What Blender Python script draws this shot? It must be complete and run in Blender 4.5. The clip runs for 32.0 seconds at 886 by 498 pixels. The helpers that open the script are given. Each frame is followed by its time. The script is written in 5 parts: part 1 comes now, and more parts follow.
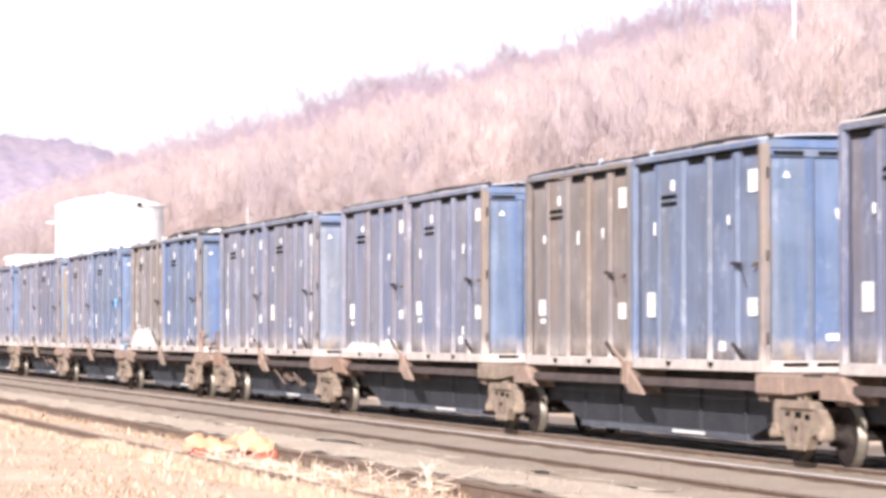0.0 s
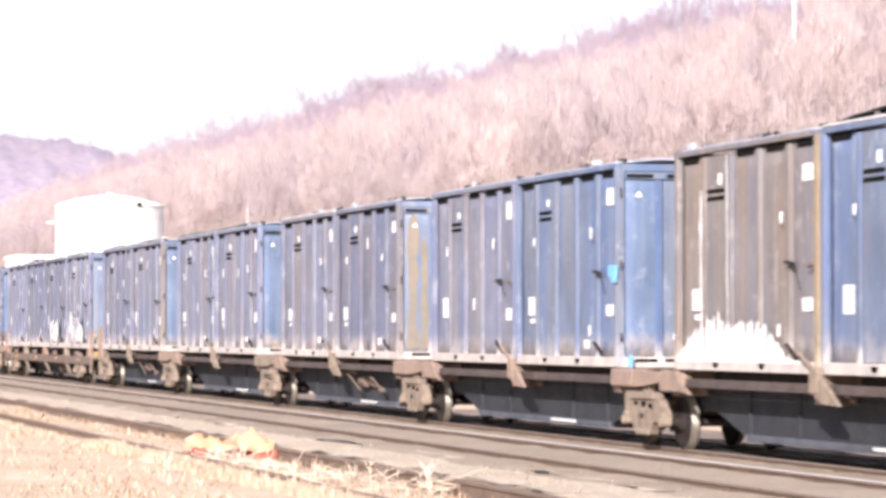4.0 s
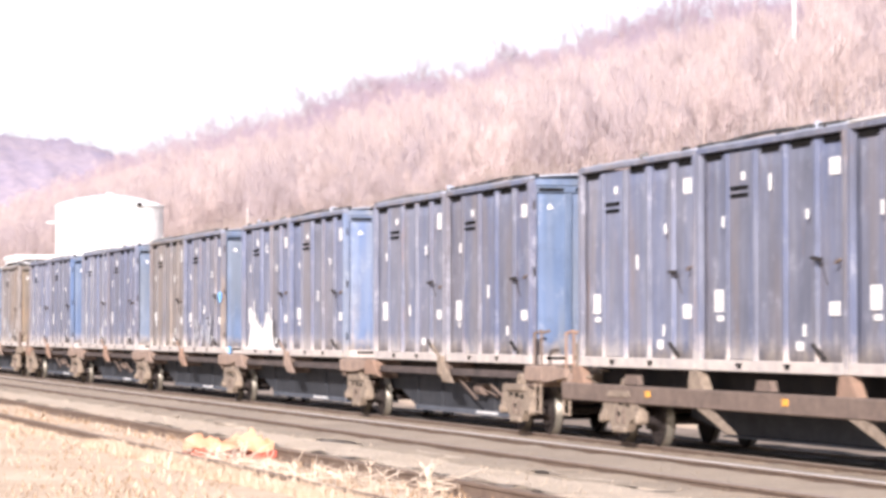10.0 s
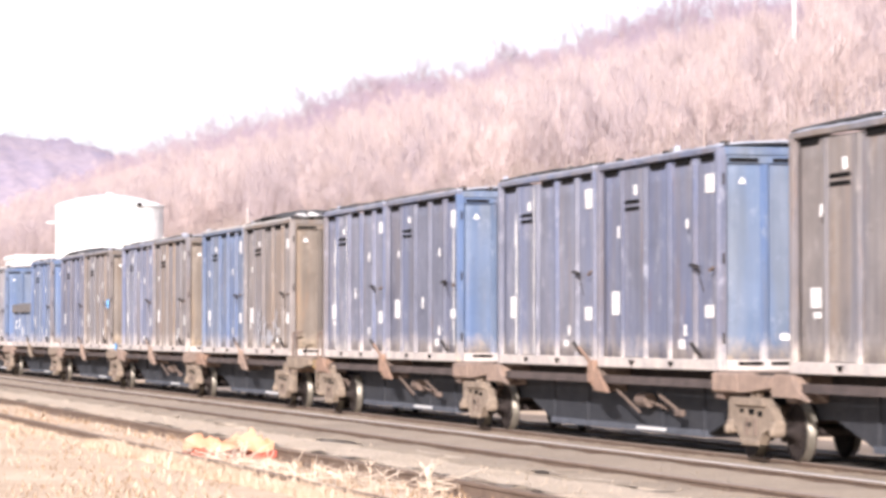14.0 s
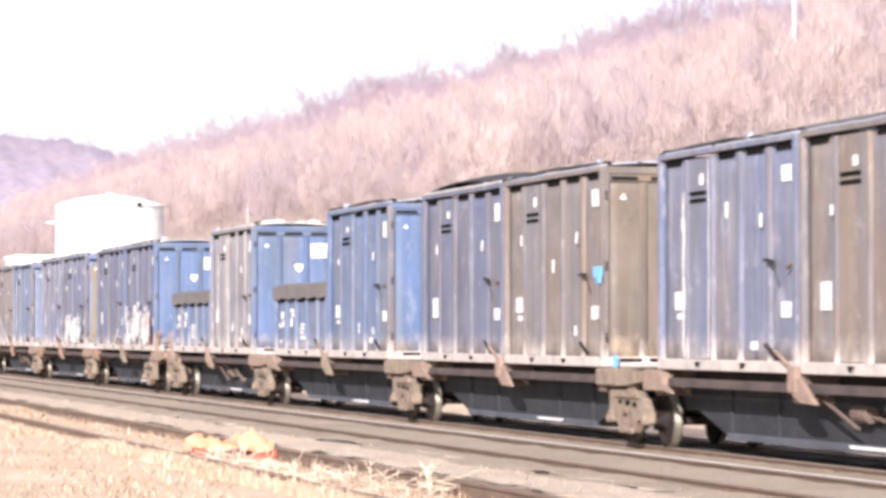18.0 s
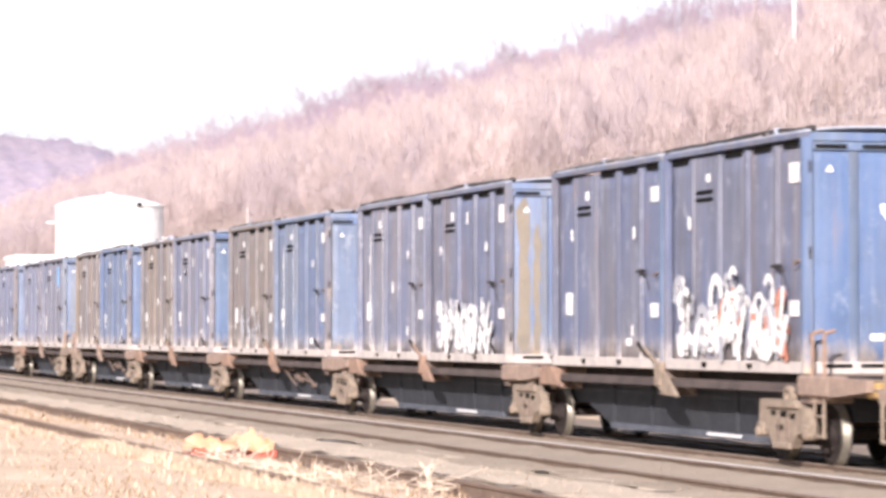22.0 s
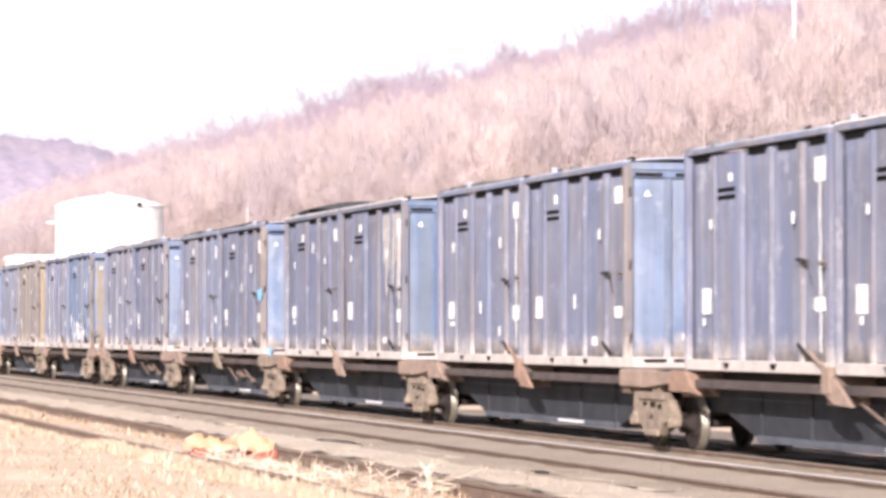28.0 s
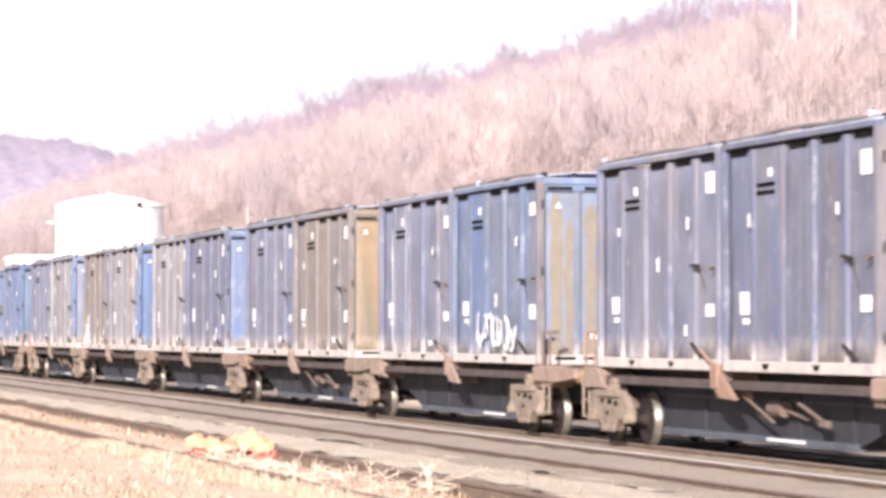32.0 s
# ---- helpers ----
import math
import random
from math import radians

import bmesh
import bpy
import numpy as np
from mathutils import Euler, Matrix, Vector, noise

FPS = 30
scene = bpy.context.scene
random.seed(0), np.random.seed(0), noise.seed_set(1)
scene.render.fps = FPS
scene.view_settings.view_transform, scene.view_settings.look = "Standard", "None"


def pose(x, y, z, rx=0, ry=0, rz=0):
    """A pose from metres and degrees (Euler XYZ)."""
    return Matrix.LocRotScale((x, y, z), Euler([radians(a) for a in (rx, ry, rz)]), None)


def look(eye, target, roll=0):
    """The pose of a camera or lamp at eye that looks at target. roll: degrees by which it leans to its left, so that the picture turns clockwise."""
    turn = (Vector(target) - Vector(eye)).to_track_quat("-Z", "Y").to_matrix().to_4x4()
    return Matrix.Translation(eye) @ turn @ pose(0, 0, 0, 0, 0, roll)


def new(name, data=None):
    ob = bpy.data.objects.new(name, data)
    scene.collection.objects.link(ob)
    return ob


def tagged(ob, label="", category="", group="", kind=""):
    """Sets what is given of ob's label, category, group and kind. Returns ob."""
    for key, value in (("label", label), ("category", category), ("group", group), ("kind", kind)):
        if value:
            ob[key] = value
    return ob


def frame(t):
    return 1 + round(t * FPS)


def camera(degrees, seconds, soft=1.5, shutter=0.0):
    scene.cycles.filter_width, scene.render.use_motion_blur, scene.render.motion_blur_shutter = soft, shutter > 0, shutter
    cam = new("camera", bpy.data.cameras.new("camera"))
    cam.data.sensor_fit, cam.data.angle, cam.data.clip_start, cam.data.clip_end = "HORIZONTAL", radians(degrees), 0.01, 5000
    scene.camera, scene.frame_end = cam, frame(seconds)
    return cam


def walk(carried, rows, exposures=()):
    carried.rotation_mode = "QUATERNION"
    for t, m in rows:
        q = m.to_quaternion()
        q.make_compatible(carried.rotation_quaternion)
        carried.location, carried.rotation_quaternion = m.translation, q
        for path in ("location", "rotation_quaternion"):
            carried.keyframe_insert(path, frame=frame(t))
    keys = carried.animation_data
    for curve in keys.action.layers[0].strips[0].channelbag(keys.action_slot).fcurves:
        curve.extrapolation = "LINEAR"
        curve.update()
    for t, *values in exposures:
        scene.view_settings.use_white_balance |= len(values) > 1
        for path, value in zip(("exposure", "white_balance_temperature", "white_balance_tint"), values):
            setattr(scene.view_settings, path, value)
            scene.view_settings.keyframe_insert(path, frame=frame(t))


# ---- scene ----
# The train's line: it runs along +X at Y = TRACK_Y, rail top at z = 0.
SPEED = 13.7
SIDE_Y = 16.03            # near side of the containers
TRACK_Y = 17.18
EYE = (0.0, 0.0, 1.88)
YAW, TILT = radians(15.19), radians(1.589)

# ---- camera ----
cam = camera(16.83, 32.0, soft=3.5, shutter=0.25)
AIM = (EYE[0] - math.cos(YAW) * math.cos(TILT), EYE[1] + math.sin(YAW) * math.cos(TILT), EYE[2] + math.sin(TILT))
walk(cam, [(0.0, look(EYE, AIM)), (32.0, look(EYE, AIM))], exposures=[(0.0, 0.76, 6280, 18), (8.0, 0.76, 6280, 18), (11.0, 0.72, 6290, 18), (20.0, 0.70, 6310, 18), (24.0, 0.68, 6310, 18), (28.0, 0.73, 6330, 18), (32.0, 0.75, 6310, 18)])

# ---- world and sun ----
SUN_WAY = Vector((0.81, -0.45, 0.376)).normalized()      # towards the sun
world = bpy.data.worlds.new("world")
scene.world = world
world.use_nodes = True
wn = world.node_tree.nodes
sky = wn.new("ShaderNodeTexSky")
sky.sky_type, sky.sun_disc = "NISHITA", False
sky.sun_elevation = math.asin(SUN_WAY.z)
sky.sun_rotation = math.atan2(SUN_WAY.x, SUN_WAY.y)
sky.dust_density, sky.air_density, sky.ozone_density = 2.0, 1.0, 1.0
veil = wn.new("ShaderNodeMix")          # thin white cloud over the whole sky
veil.data_type = "RGBA"
veil.inputs[0].default_value = 0.7
veil.inputs[7].default_value = (4.7, 4.7, 4.85, 1)
world.node_tree.links.new(sky.outputs[0], veil.inputs[6])
world.node_tree.links.new(veil.outputs[2], wn["Background"].inputs[0])
wn["Background"].inputs[1].default_value = 0.15
sun = new("sun", bpy.data.lights.new("sun", "SUN"))
sun.data.energy, sun.data.angle, sun.data.color = 5.2, radians(0.6), (1.0, 0.935, 0.85)
sun.matrix_basis = look(SUN_WAY * 100, (0, 0, 0))


# ---- materials ----
def material(name, rgb, rough=0.8, metal=0.0):
    m = bpy.data.materials.new(name)
    m.use_nodes = True
    n, l = m.node_tree.nodes, m.node_tree.links
    b = n["Principled BSDF"]
    b.inputs["Base Color"].default_value = (*rgb, 1)
    b.inputs["Roughness"].default_value = rough
    b.inputs["Metallic"].default_value = metal
    b.inputs["Specular IOR Level"].default_value = 0.2
    return m, n, l, b


def coords(n, l, scale=(1, 1, 1), shift_by_object=True, world_space=False):
    """Object (or world) coordinates, scaled, shifted by a random amount per object."""
    mp = n.new("ShaderNodeMapping")
    mp.inputs["Scale"].default_value = scale
    if world_space:
        g = n.new("ShaderNodeNewGeometry")
        l.new(g.outputs["Position"], mp.inputs["Vector"])
    else:
        tc = n.new("ShaderNodeTexCoord")
        l.new(tc.outputs["Object"], mp.inputs["Vector"])
        if shift_by_object:
            oi = n.new("ShaderNodeObjectInfo")
            mu = n.new("ShaderNodeMath")
            mu.operation = "MULTIPLY"
            mu.inputs[1].default_value = 60.0
            l.new(oi.outputs["Random"], mu.inputs[0])
            l.new(mu.outputs[0], mp.inputs["Location"])
    return mp.outputs[0]


def noise_tex(n, l, vec, scale, detail=4.0, rough=0.55):
    t = n.new("ShaderNodeTexNoise")
    t.inputs["Scale"].default_value, t.inputs["Detail"].default_value, t.inputs["Roughness"].default_value = scale, detail, rough
    l.new(vec, t.inputs["Vector"])
    return t.outputs["Fac"]


def ramp(n, l, fac, lo, hi, a=0.0, b=1.0):
    r = n.new("ShaderNodeMapRange")
    r.inputs[1].default_value, r.inputs[2].default_value = lo, hi
    r.inputs[3].default_value, r.inputs[4].default_value = a, b
    l.new(fac, r.inputs[0])
    return r.outputs[0]


def mult(n, l, a, b):
    m = n.new("ShaderNodeMath")
    m.operation = "MULTIPLY"
    for i, v in enumerate((a, b)):
        if isinstance(v, (int, float)):
            m.inputs[i].default_value = v
        else:
            l.new(v, m.inputs[i])
    return m.outputs[0]


def mix(n, l, fac, a, b):
    m = n.new("ShaderNodeMix")
    m.data_type = "RGBA"
    l.new(fac, m.inputs[0])
    for i, v in ((6, a), (7, b)):
        if isinstance(v, tuple):
            m.inputs[i].default_value = (*v, 1)
        else:
            l.new(v, m.inputs[i])
    return m.outputs[2]


def bump(n, l, b, height, strength=0.3, dist=0.02):
    k = n.new("ShaderNodeBump")
    k.inputs["Strength"].default_value, k.inputs["Distance"].default_value = strength, dist
    l.new(height, k.inputs["Height"])
    l.new(k.outputs[0], b.inputs["Normal"])


def paint(name, rgb, chalk=(0.62, 0.60, 0.62), dust=(0.51, 0.455, 0.41), rust=0.5, streak=0.55, dusty=1.0):
    """Weathered container paint: chalky vertical streaks, rust runs, road dust thrown up along the foot."""
    m, n, l, b = material(name, rgb, 0.62)
    v = coords(n, l, (1, 1, 1))
    tall = coords(n, l, (5.0, 5.0, 0.28))
    base = mix(n, l, ramp(n, l, noise_tex(n, l, v, 0.9, 3), 0.35, 0.7), tuple(c * 0.84 for c in rgb), tuple(min(1, c * 1.16 + 0.01) for c in rgb))
    tint = ramp(n, l, noise_tex(n, l, coords(n, l, (0.9, 0.9, 0.12)), 0.8, 2), 0.46, 0.60, 0.0, 0.55)
    base = mix(n, l, tint, base, (rgb[0] * 0.85, rgb[1] * 1.02, rgb[2] * 1.35))
    brown = ramp(n, l, noise_tex(n, l, coords(n, l, (1.3, 1.3, 0.16)), 1.1, 3), 0.50, 0.64, 0.0, 0.6)
    base = mix(n, l, brown, base, (rgb[0] * 1.3 + 0.012, rgb[1] * 1.08 + 0.006, rgb[2] * 0.82))
    st = ramp(n, l, noise_tex(n, l, tall, 1.3, 6, 0.65), 0.47, 0.74, 0.0, streak)
    c = mix(n, l, st, base, chalk)
    scuff = ramp(n, l, noise_tex(n, l, coords(n, l, (1.6, 1.6, 0.9)), 1.9, 9, 0.78), 0.555, 0.66, 0.0, 0.65)
    c = mix(n, l, scuff, c, tuple(min(1, x * 1.15) for x in chalk))
    grime = ramp(n, l, noise_tex(n, l, coords(n, l, (9.0, 9.0, 0.5)), 1.0, 5, 0.7), 0.55, 0.72, 0.0, 0.22)
    c = mix(n, l, grime, c, (0.10, 0.09, 0.09))
    blot = ramp(n, l, noise_tex(n, l, coords(n, l, (1.1, 1.1, 1.4)), 2.6, 7, 0.7), 0.52, 0.68, 0.0, 0.26)
    c = mix(n, l, blot, c, tuple(x * 0.6 for x in rgb))
    ru = mult(n, l, ramp(n, l, noise_tex(n, l, coords(n, l, (2.2, 2.2, 0.22)), 1.7, 7, 0.7), 0.60, 0.72), rust)
    c = mix(n, l, ru, c, (0.27, 0.16, 0.10))
    # road dust, thickest at the foot, with a ragged upper edge
    tc = n.new("ShaderNodeTexCoord")
    sp = n.new("ShaderNodeSeparateXYZ")
    l.new(tc.outputs["Object"], sp.inputs[0])
    foot = ramp(n, l, sp.outputs["Z"], 0.0, 0.85, 1.0, 0.0)
    rag = ramp(n, l, noise_tex(n, l, coords(n, l, (3.0, 3.0, 1.3)), 1.6, 8, 0.75), 0.30, 0.70, 0.25, 1.75)
    du = mult(n, l, ramp(n, l, mult(n, l, foot, rag), 0.34, 1.15), dusty)
    c = mix(n, l, du, c, dust)
    l.new(c, b.inputs["Base Color"])
    l.new(ramp(n, l, st, 0, 1, 0.5, 0.85), b.inputs["Roughness"])
    bump(n, l, b, noise_tex(n, l, v, 7, 5), 0.25, 0.02)
    return m


def weathered(name, rgb, rgb2, rough=0.8, metal=0.0, scale=4.0, fine=40.0, bumps=0.3, world_space=False, dist=0.02):
    m, n, l, b = material(name, rgb, rough, metal)
    v = coords(n, l, (1, 1, 1), world_space=world_space)
    c = mix(n, l, ramp(n, l, noise_tex(n, l, v, scale, 5, 0.65), 0.36, 0.66), rgb, rgb2)
    c = mix(n, l, ramp(n, l, noise_tex(n, l, v, fine, 3), 0.4, 0.75, 0.0, 0.45), c, tuple(x * 0.55 for x in rgb))
    l.new(c, b.inputs["Base Color"])
    bump(n, l, b, noise_tex(n, l, v, fine, 4), bumps, dist)
    return m


COLOURS = {     # body colour, chalked colour, rust, streaks, dust
    "grey": ((0.139, 0.148, 0.194), (0.355, 0.36, 0.41), 0.5, 0.55, 1.0),
    "slate": ((0.114, 0.123, 0.168), (0.30, 0.312, 0.365), 0.5, 0.5, 0.9),
    "taupe": ((0.164, 0.146, 0.140), (0.35, 0.32, 0.305), 0.5, 0.5, 1.0),
    "blue": ((0.108, 0.140, 0.212), (0.31, 0.345, 0.41), 0.45, 0.45, 0.9),
    "pale": ((0.185, 0.18, 0.195), (0.47, 0.455, 0.455), 0.6, 0.75, 1.0),
    "end_blue": ((0.100, 0.139, 0.215), (0.22, 0.255, 0.325), 0.3, 0.45, 0.9),
    "end_light": ((0.140, 0.178, 0.258), (0.28, 0.31, 0.36), 0.4, 0.5, 1.0),
    "end_tan": ((0.20, 0.170, 0.13), (0.33, 0.275, 0.19), 1.0, 0.5, 1.0),
    "end_taupe": ((0.148, 0.125, 0.105), (0.235, 0.20, 0.17), 0.8, 0.5, 1.0),
}
PAINT, RIB_DIMMED_PAINT = {}, {}
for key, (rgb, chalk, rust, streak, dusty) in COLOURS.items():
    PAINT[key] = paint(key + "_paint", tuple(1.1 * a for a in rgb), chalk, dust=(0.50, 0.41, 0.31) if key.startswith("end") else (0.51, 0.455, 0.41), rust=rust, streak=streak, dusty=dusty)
    # sheet colour lifted, rib colour lowered, to even out the sun on rib flanks
    RIB_DIMMED_PAINT[key] = paint(key + "_rib_dimmed_paint", tuple(0.93 * a for a in rgb), tuple(0.86 * b for b in chalk), rust=rust, streak=streak, dusty=dusty)
RUST_POST = paint("rusted_paint", (0.165, 0.155, 0.165), chalk=(0.33, 0.27, 0.21), rust=0.7, streak=0.65)
CHALKED = weathered("chalked_paint", (0.56, 0.53, 0.49), (0.42, 0.40, 0.39), 0.8, scale=5, fine=14)
DUSTY_RAIL = weathered("dusty_sill", (0.58, 0.52, 0.475), (0.40, 0.37, 0.365), 0.85, scale=3, fine=25)
WHITE_MARK = weathered("white_marking", (0.80, 0.80, 0.80), (0.66, 0.65, 0.64), 0.6, scale=6)
# black of stencils and openings, also of the painted shade bars
BLACK_MARK_SHADE = weathered("black_marking_and_shade", (0.012, 0.012, 0.013), (0.018, 0.017, 0.016), 1.0)
BLACK_MARK_SHADE.node_tree.nodes["Principled BSDF"].inputs["Specular IOR Level"].default_value = 0.0
LIGHT_BLUE = weathered("light_blue_scrap", (0.16, 0.42, 0.80), (0.22, 0.48, 0.82), 0.6)
FADED_SPRAY = weathered("faded_spray", (0.42, 0.43, 0.47), (0.34, 0.35, 0.39), 0.7, scale=4)
TAN_STAIN = weathered("tan_stain", (0.26, 0.225, 0.18), (0.21, 0.185, 0.155), 0.8, scale=3)
RED_SPRAY = weathered("red_spray", (0.52, 0.19, 0.13), (0.58, 0.28, 0.2), 0.6)
TARP_DARK = weathered("dark_tarpaulin", (0.035, 0.035, 0.038), (0.06, 0.06, 0.06), 0.7, scale=2)
TARP_GREY = weathered("grey_tarpaulin", (0.185, 0.172, 0.168), (0.135, 0.126, 0.123), 0.75, scale=2)
TARP_BLUE = weathered("faded_blue_tarpaulin", (0.33, 0.37, 0.46), (0.42, 0.44, 0.5), 0.75, scale=2)
TARP_WHITE = weathered("pale_tarpaulin", (0.60, 0.59, 0.58), (0.45, 0.44, 0.43), 0.75, scale=2)
STEEL = weathered("dusty_brown_steel", (0.20, 0.15, 0.125), (0.13, 0.10, 0.085), 0.85, scale=5, fine=30)
STEEL_PALE = weathered("dust_caked_steel", (0.31, 0.25, 0.195), (0.19, 0.15, 0.118), 0.9, scale=6, fine=35)
SILL_STEEL = weathered("dusty_side_sill", (0.12, 0.095, 0.088), (0.07, 0.058, 0.056), 0.85, scale=2, fine=18)
STEEL_DARK = weathered("dark_underframe", (0.032, 0.030, 0.031), (0.055, 0.047, 0.044), 0.8, scale=3, fine=20)
BEAM = weathered("grey_beam_paint", (0.042, 0.045, 0.053), (0.058, 0.06, 0.067), 0.7, scale=2, fine=15)
BRACKET = weathered("dusty_pink_steel", (0.34, 0.25, 0.20), (0.23, 0.175, 0.145), 0.88, scale=5, fine=28)
# flange grey raised towards blue, the light along the beam's foot put in colour
FLANGE = weathered("lit_grey_flange", (0.115, 0.125, 0.15), (0.075, 0.082, 0.10), 0.7, scale=2, fine=15)
ORANGE_STEEL = weathered("orange_brown_steel", (0.33, 0.215, 0.158), (0.23, 0.16, 0.123), 0.8, scale=6)
YELLOW_STEEL = weathered("yellow_steel", (0.42, 0.28, 0.11), (0.32, 0.21, 0.10), 0.7, scale=6)
REFLECTOR = weathered("orange_reflector", (0.85, 0.42, 0.06), (0.8, 0.36, 0.05), 0.4)
WHEEL = weathered("wheel_steel", (0.026, 0.022, 0.022), (0.05, 0.04, 0.036), 0.75, scale=6)
TREAD = weathered("wheel_tread", (0.27, 0.25, 0.21), (0.17, 0.155, 0.13), 0.38, metal=0.5, scale=8)
RAIL_SIDE = weathered("rail_rust", (0.15, 0.108, 0.085), (0.21, 0.155, 0.12), 0.85, scale=2, fine=20)
RAIL_DULL = weathered("dull_rail_head", (0.30, 0.24, 0.20), (0.24, 0.19, 0.16), 0.6, scale=2)
# pale matt colour painting the sky's sheen on worn steel
RAIL_TOP = weathered("rail_head", (0.54, 0.49, 0.45), (0.43, 0.39, 0.36), 0.45, metal=0.0, scale=2)
TIE = weathered("tie_wood", (0.28, 0.22, 0.165), (0.21, 0.165, 0.125), 0.9, scale=4, fine=18)
BALLAST = weathered("brown_ballast", (0.40, 0.325, 0.25), (0.295, 0.242, 0.19), 0.95, scale=0.5, fine=18, bumps=1.0, dist=0.06)
# ballast colour darkened to paint the shade under the train
BALLAST_SHADED = weathered("shade_dark_ballast", (0.055, 0.05, 0.048), (0.085, 0.072, 0.064), 0.95, scale=0.8, fine=9, bumps=1.0, dist=0.06)
BALLAST_PALE = weathered("pale_ballast", (0.57, 0.47, 0.37), (0.46, 0.375, 0.29), 0.95, scale=0.7, fine=16, bumps=1.0, dist=0.06)
EARTH = weathered("straw_earth", (0.64, 0.495, 0.37), (0.46, 0.345, 0.245), 0.95, scale=0.35, fine=5, bumps=0.9, dist=0.06)
LITTER = weathered("leaf_litter", (0.48, 0.39, 0.355), (0.39, 0.32, 0.33), 0.95, scale=0.03, fine=0.6, bumps=0.8, dist=0.4)
STRAW = weathered("dry_grass", (0.60, 0.475, 0.36), (0.48, 0.375, 0.275), 0.8, scale=0.8, fine=7)
STRAW_DARK = weathered("brown_dead_grass", (0.36, 0.25, 0.16), (0.27, 0.19, 0.125), 0.85, scale=0.8, fine=7)
STRAW_PALE = weathered("bleached_stalks", (0.72, 0.61, 0.50), (0.56, 0.46, 0.36), 0.8, scale=2)
# hill haze is put into twig, bark and litter colours; violet-grey paints shade
TWIG = weathered("bare_twigs", (0.548, 0.45, 0.42), (0.42, 0.363, 0.395), 0.9, scale=0.022, fine=0.5, bumps=0.0)
# a lighter sunlit copy and a darker copy of the twigs vary the crowns
TWIG_TONES = (TWIG, weathered("sunlit_pink_twigs", (0.63, 0.52, 0.485), (0.54, 0.45, 0.45), 0.9, scale=0.04, fine=0.5, bumps=0.0),
              weathered("brown_grey_twigs", (0.49, 0.405, 0.385), (0.40, 0.345, 0.375), 0.9, scale=0.04, fine=0.5, bumps=0.0))
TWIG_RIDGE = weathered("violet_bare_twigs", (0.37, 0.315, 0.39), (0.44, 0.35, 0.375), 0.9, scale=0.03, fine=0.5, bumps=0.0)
BARK = weathered("hazed_bark", (0.48, 0.395, 0.36), (0.40, 0.33, 0.325), 0.9, scale=0.3, fine=2.0)
# haze painted as violet into the far ridge and its trees
FAR_HAZED_WOODS = weathered("far_hazed_woods", (0.31, 0.27, 0.345), (0.38, 0.315, 0.345), 0.95, scale=0.012, fine=0.07, bumps=0.0)
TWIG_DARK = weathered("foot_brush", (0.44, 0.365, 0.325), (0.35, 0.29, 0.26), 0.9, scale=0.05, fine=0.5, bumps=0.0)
TWIG_FAR_HAZED = weathered("far_hazed_twigs", (0.32, 0.275, 0.345), (0.38, 0.315, 0.34), 0.9, scale=0.02, fine=0.3, bumps=0.0)
TANK_PAINT = weathered("white_tank_paint", (0.80, 0.81, 0.80), (0.72, 0.75, 0.74), 0.5, scale=0.2, fine=1.5, bumps=0.05)
ROOF_WHITE = weathered("white_sheet_roof", (0.80, 0.79, 0.78), (0.7, 0.69, 0.68), 0.6, scale=0.4, fine=2)
NET_ORANGE = weathered("orange_netting", (0.53, 0.27, 0.15), (0.55, 0.37, 0.26), 0.7, scale=3)
NET_RED = weathered("red_netting", (0.34, 0.075, 0.055), (0.40, 0.14, 0.10), 0.7, scale=3)
POLE_TAN = weathered("tan_wood", (0.62, 0.46, 0.35), (0.5, 0.38, 0.29), 0.85, scale=1)
TWIG_OLIVE = weathered("olive_twigs", (0.40, 0.38, 0.27), (0.32, 0.31, 0.22), 0.9, scale=0.3, fine=2.0, bumps=0.0)
POLE_WHITE = weathered("bleached_wood", (0.82, 0.78, 0.74), (0.7, 0.64, 0.6), 0.8, scale=1)

for m in (*TWIG_TONES, TWIG_RIDGE, TWIG_FAR_HAZED, TWIG_DARK, BARK):      # fine twigs let light through their tangle
    n, l = m.node_tree.nodes, m.node_tree.links
    b = n["Principled BSDF"]
    tr, mx = n.new("ShaderNodeBsdfTranslucent"), n.new("ShaderNodeMixShader")
    mx.inputs[0].default_value = 0.28
    l.new(b.inputs["Base Color"].links[0].from_socket, tr.inputs["Color"])
    l.new(b.outputs[0], mx.inputs[1])
    l.new(tr.outputs[0], mx.inputs[2])
    l.new(mx.outputs[0], n["Material Output"].inputs["Surface"])
for m in (BEAM, STEEL_DARK, WHEEL):       # caked dull grease and dust
    m.node_tree.nodes["Principled BSDF"].inputs["Specular IOR Level"].default_value = 0.04


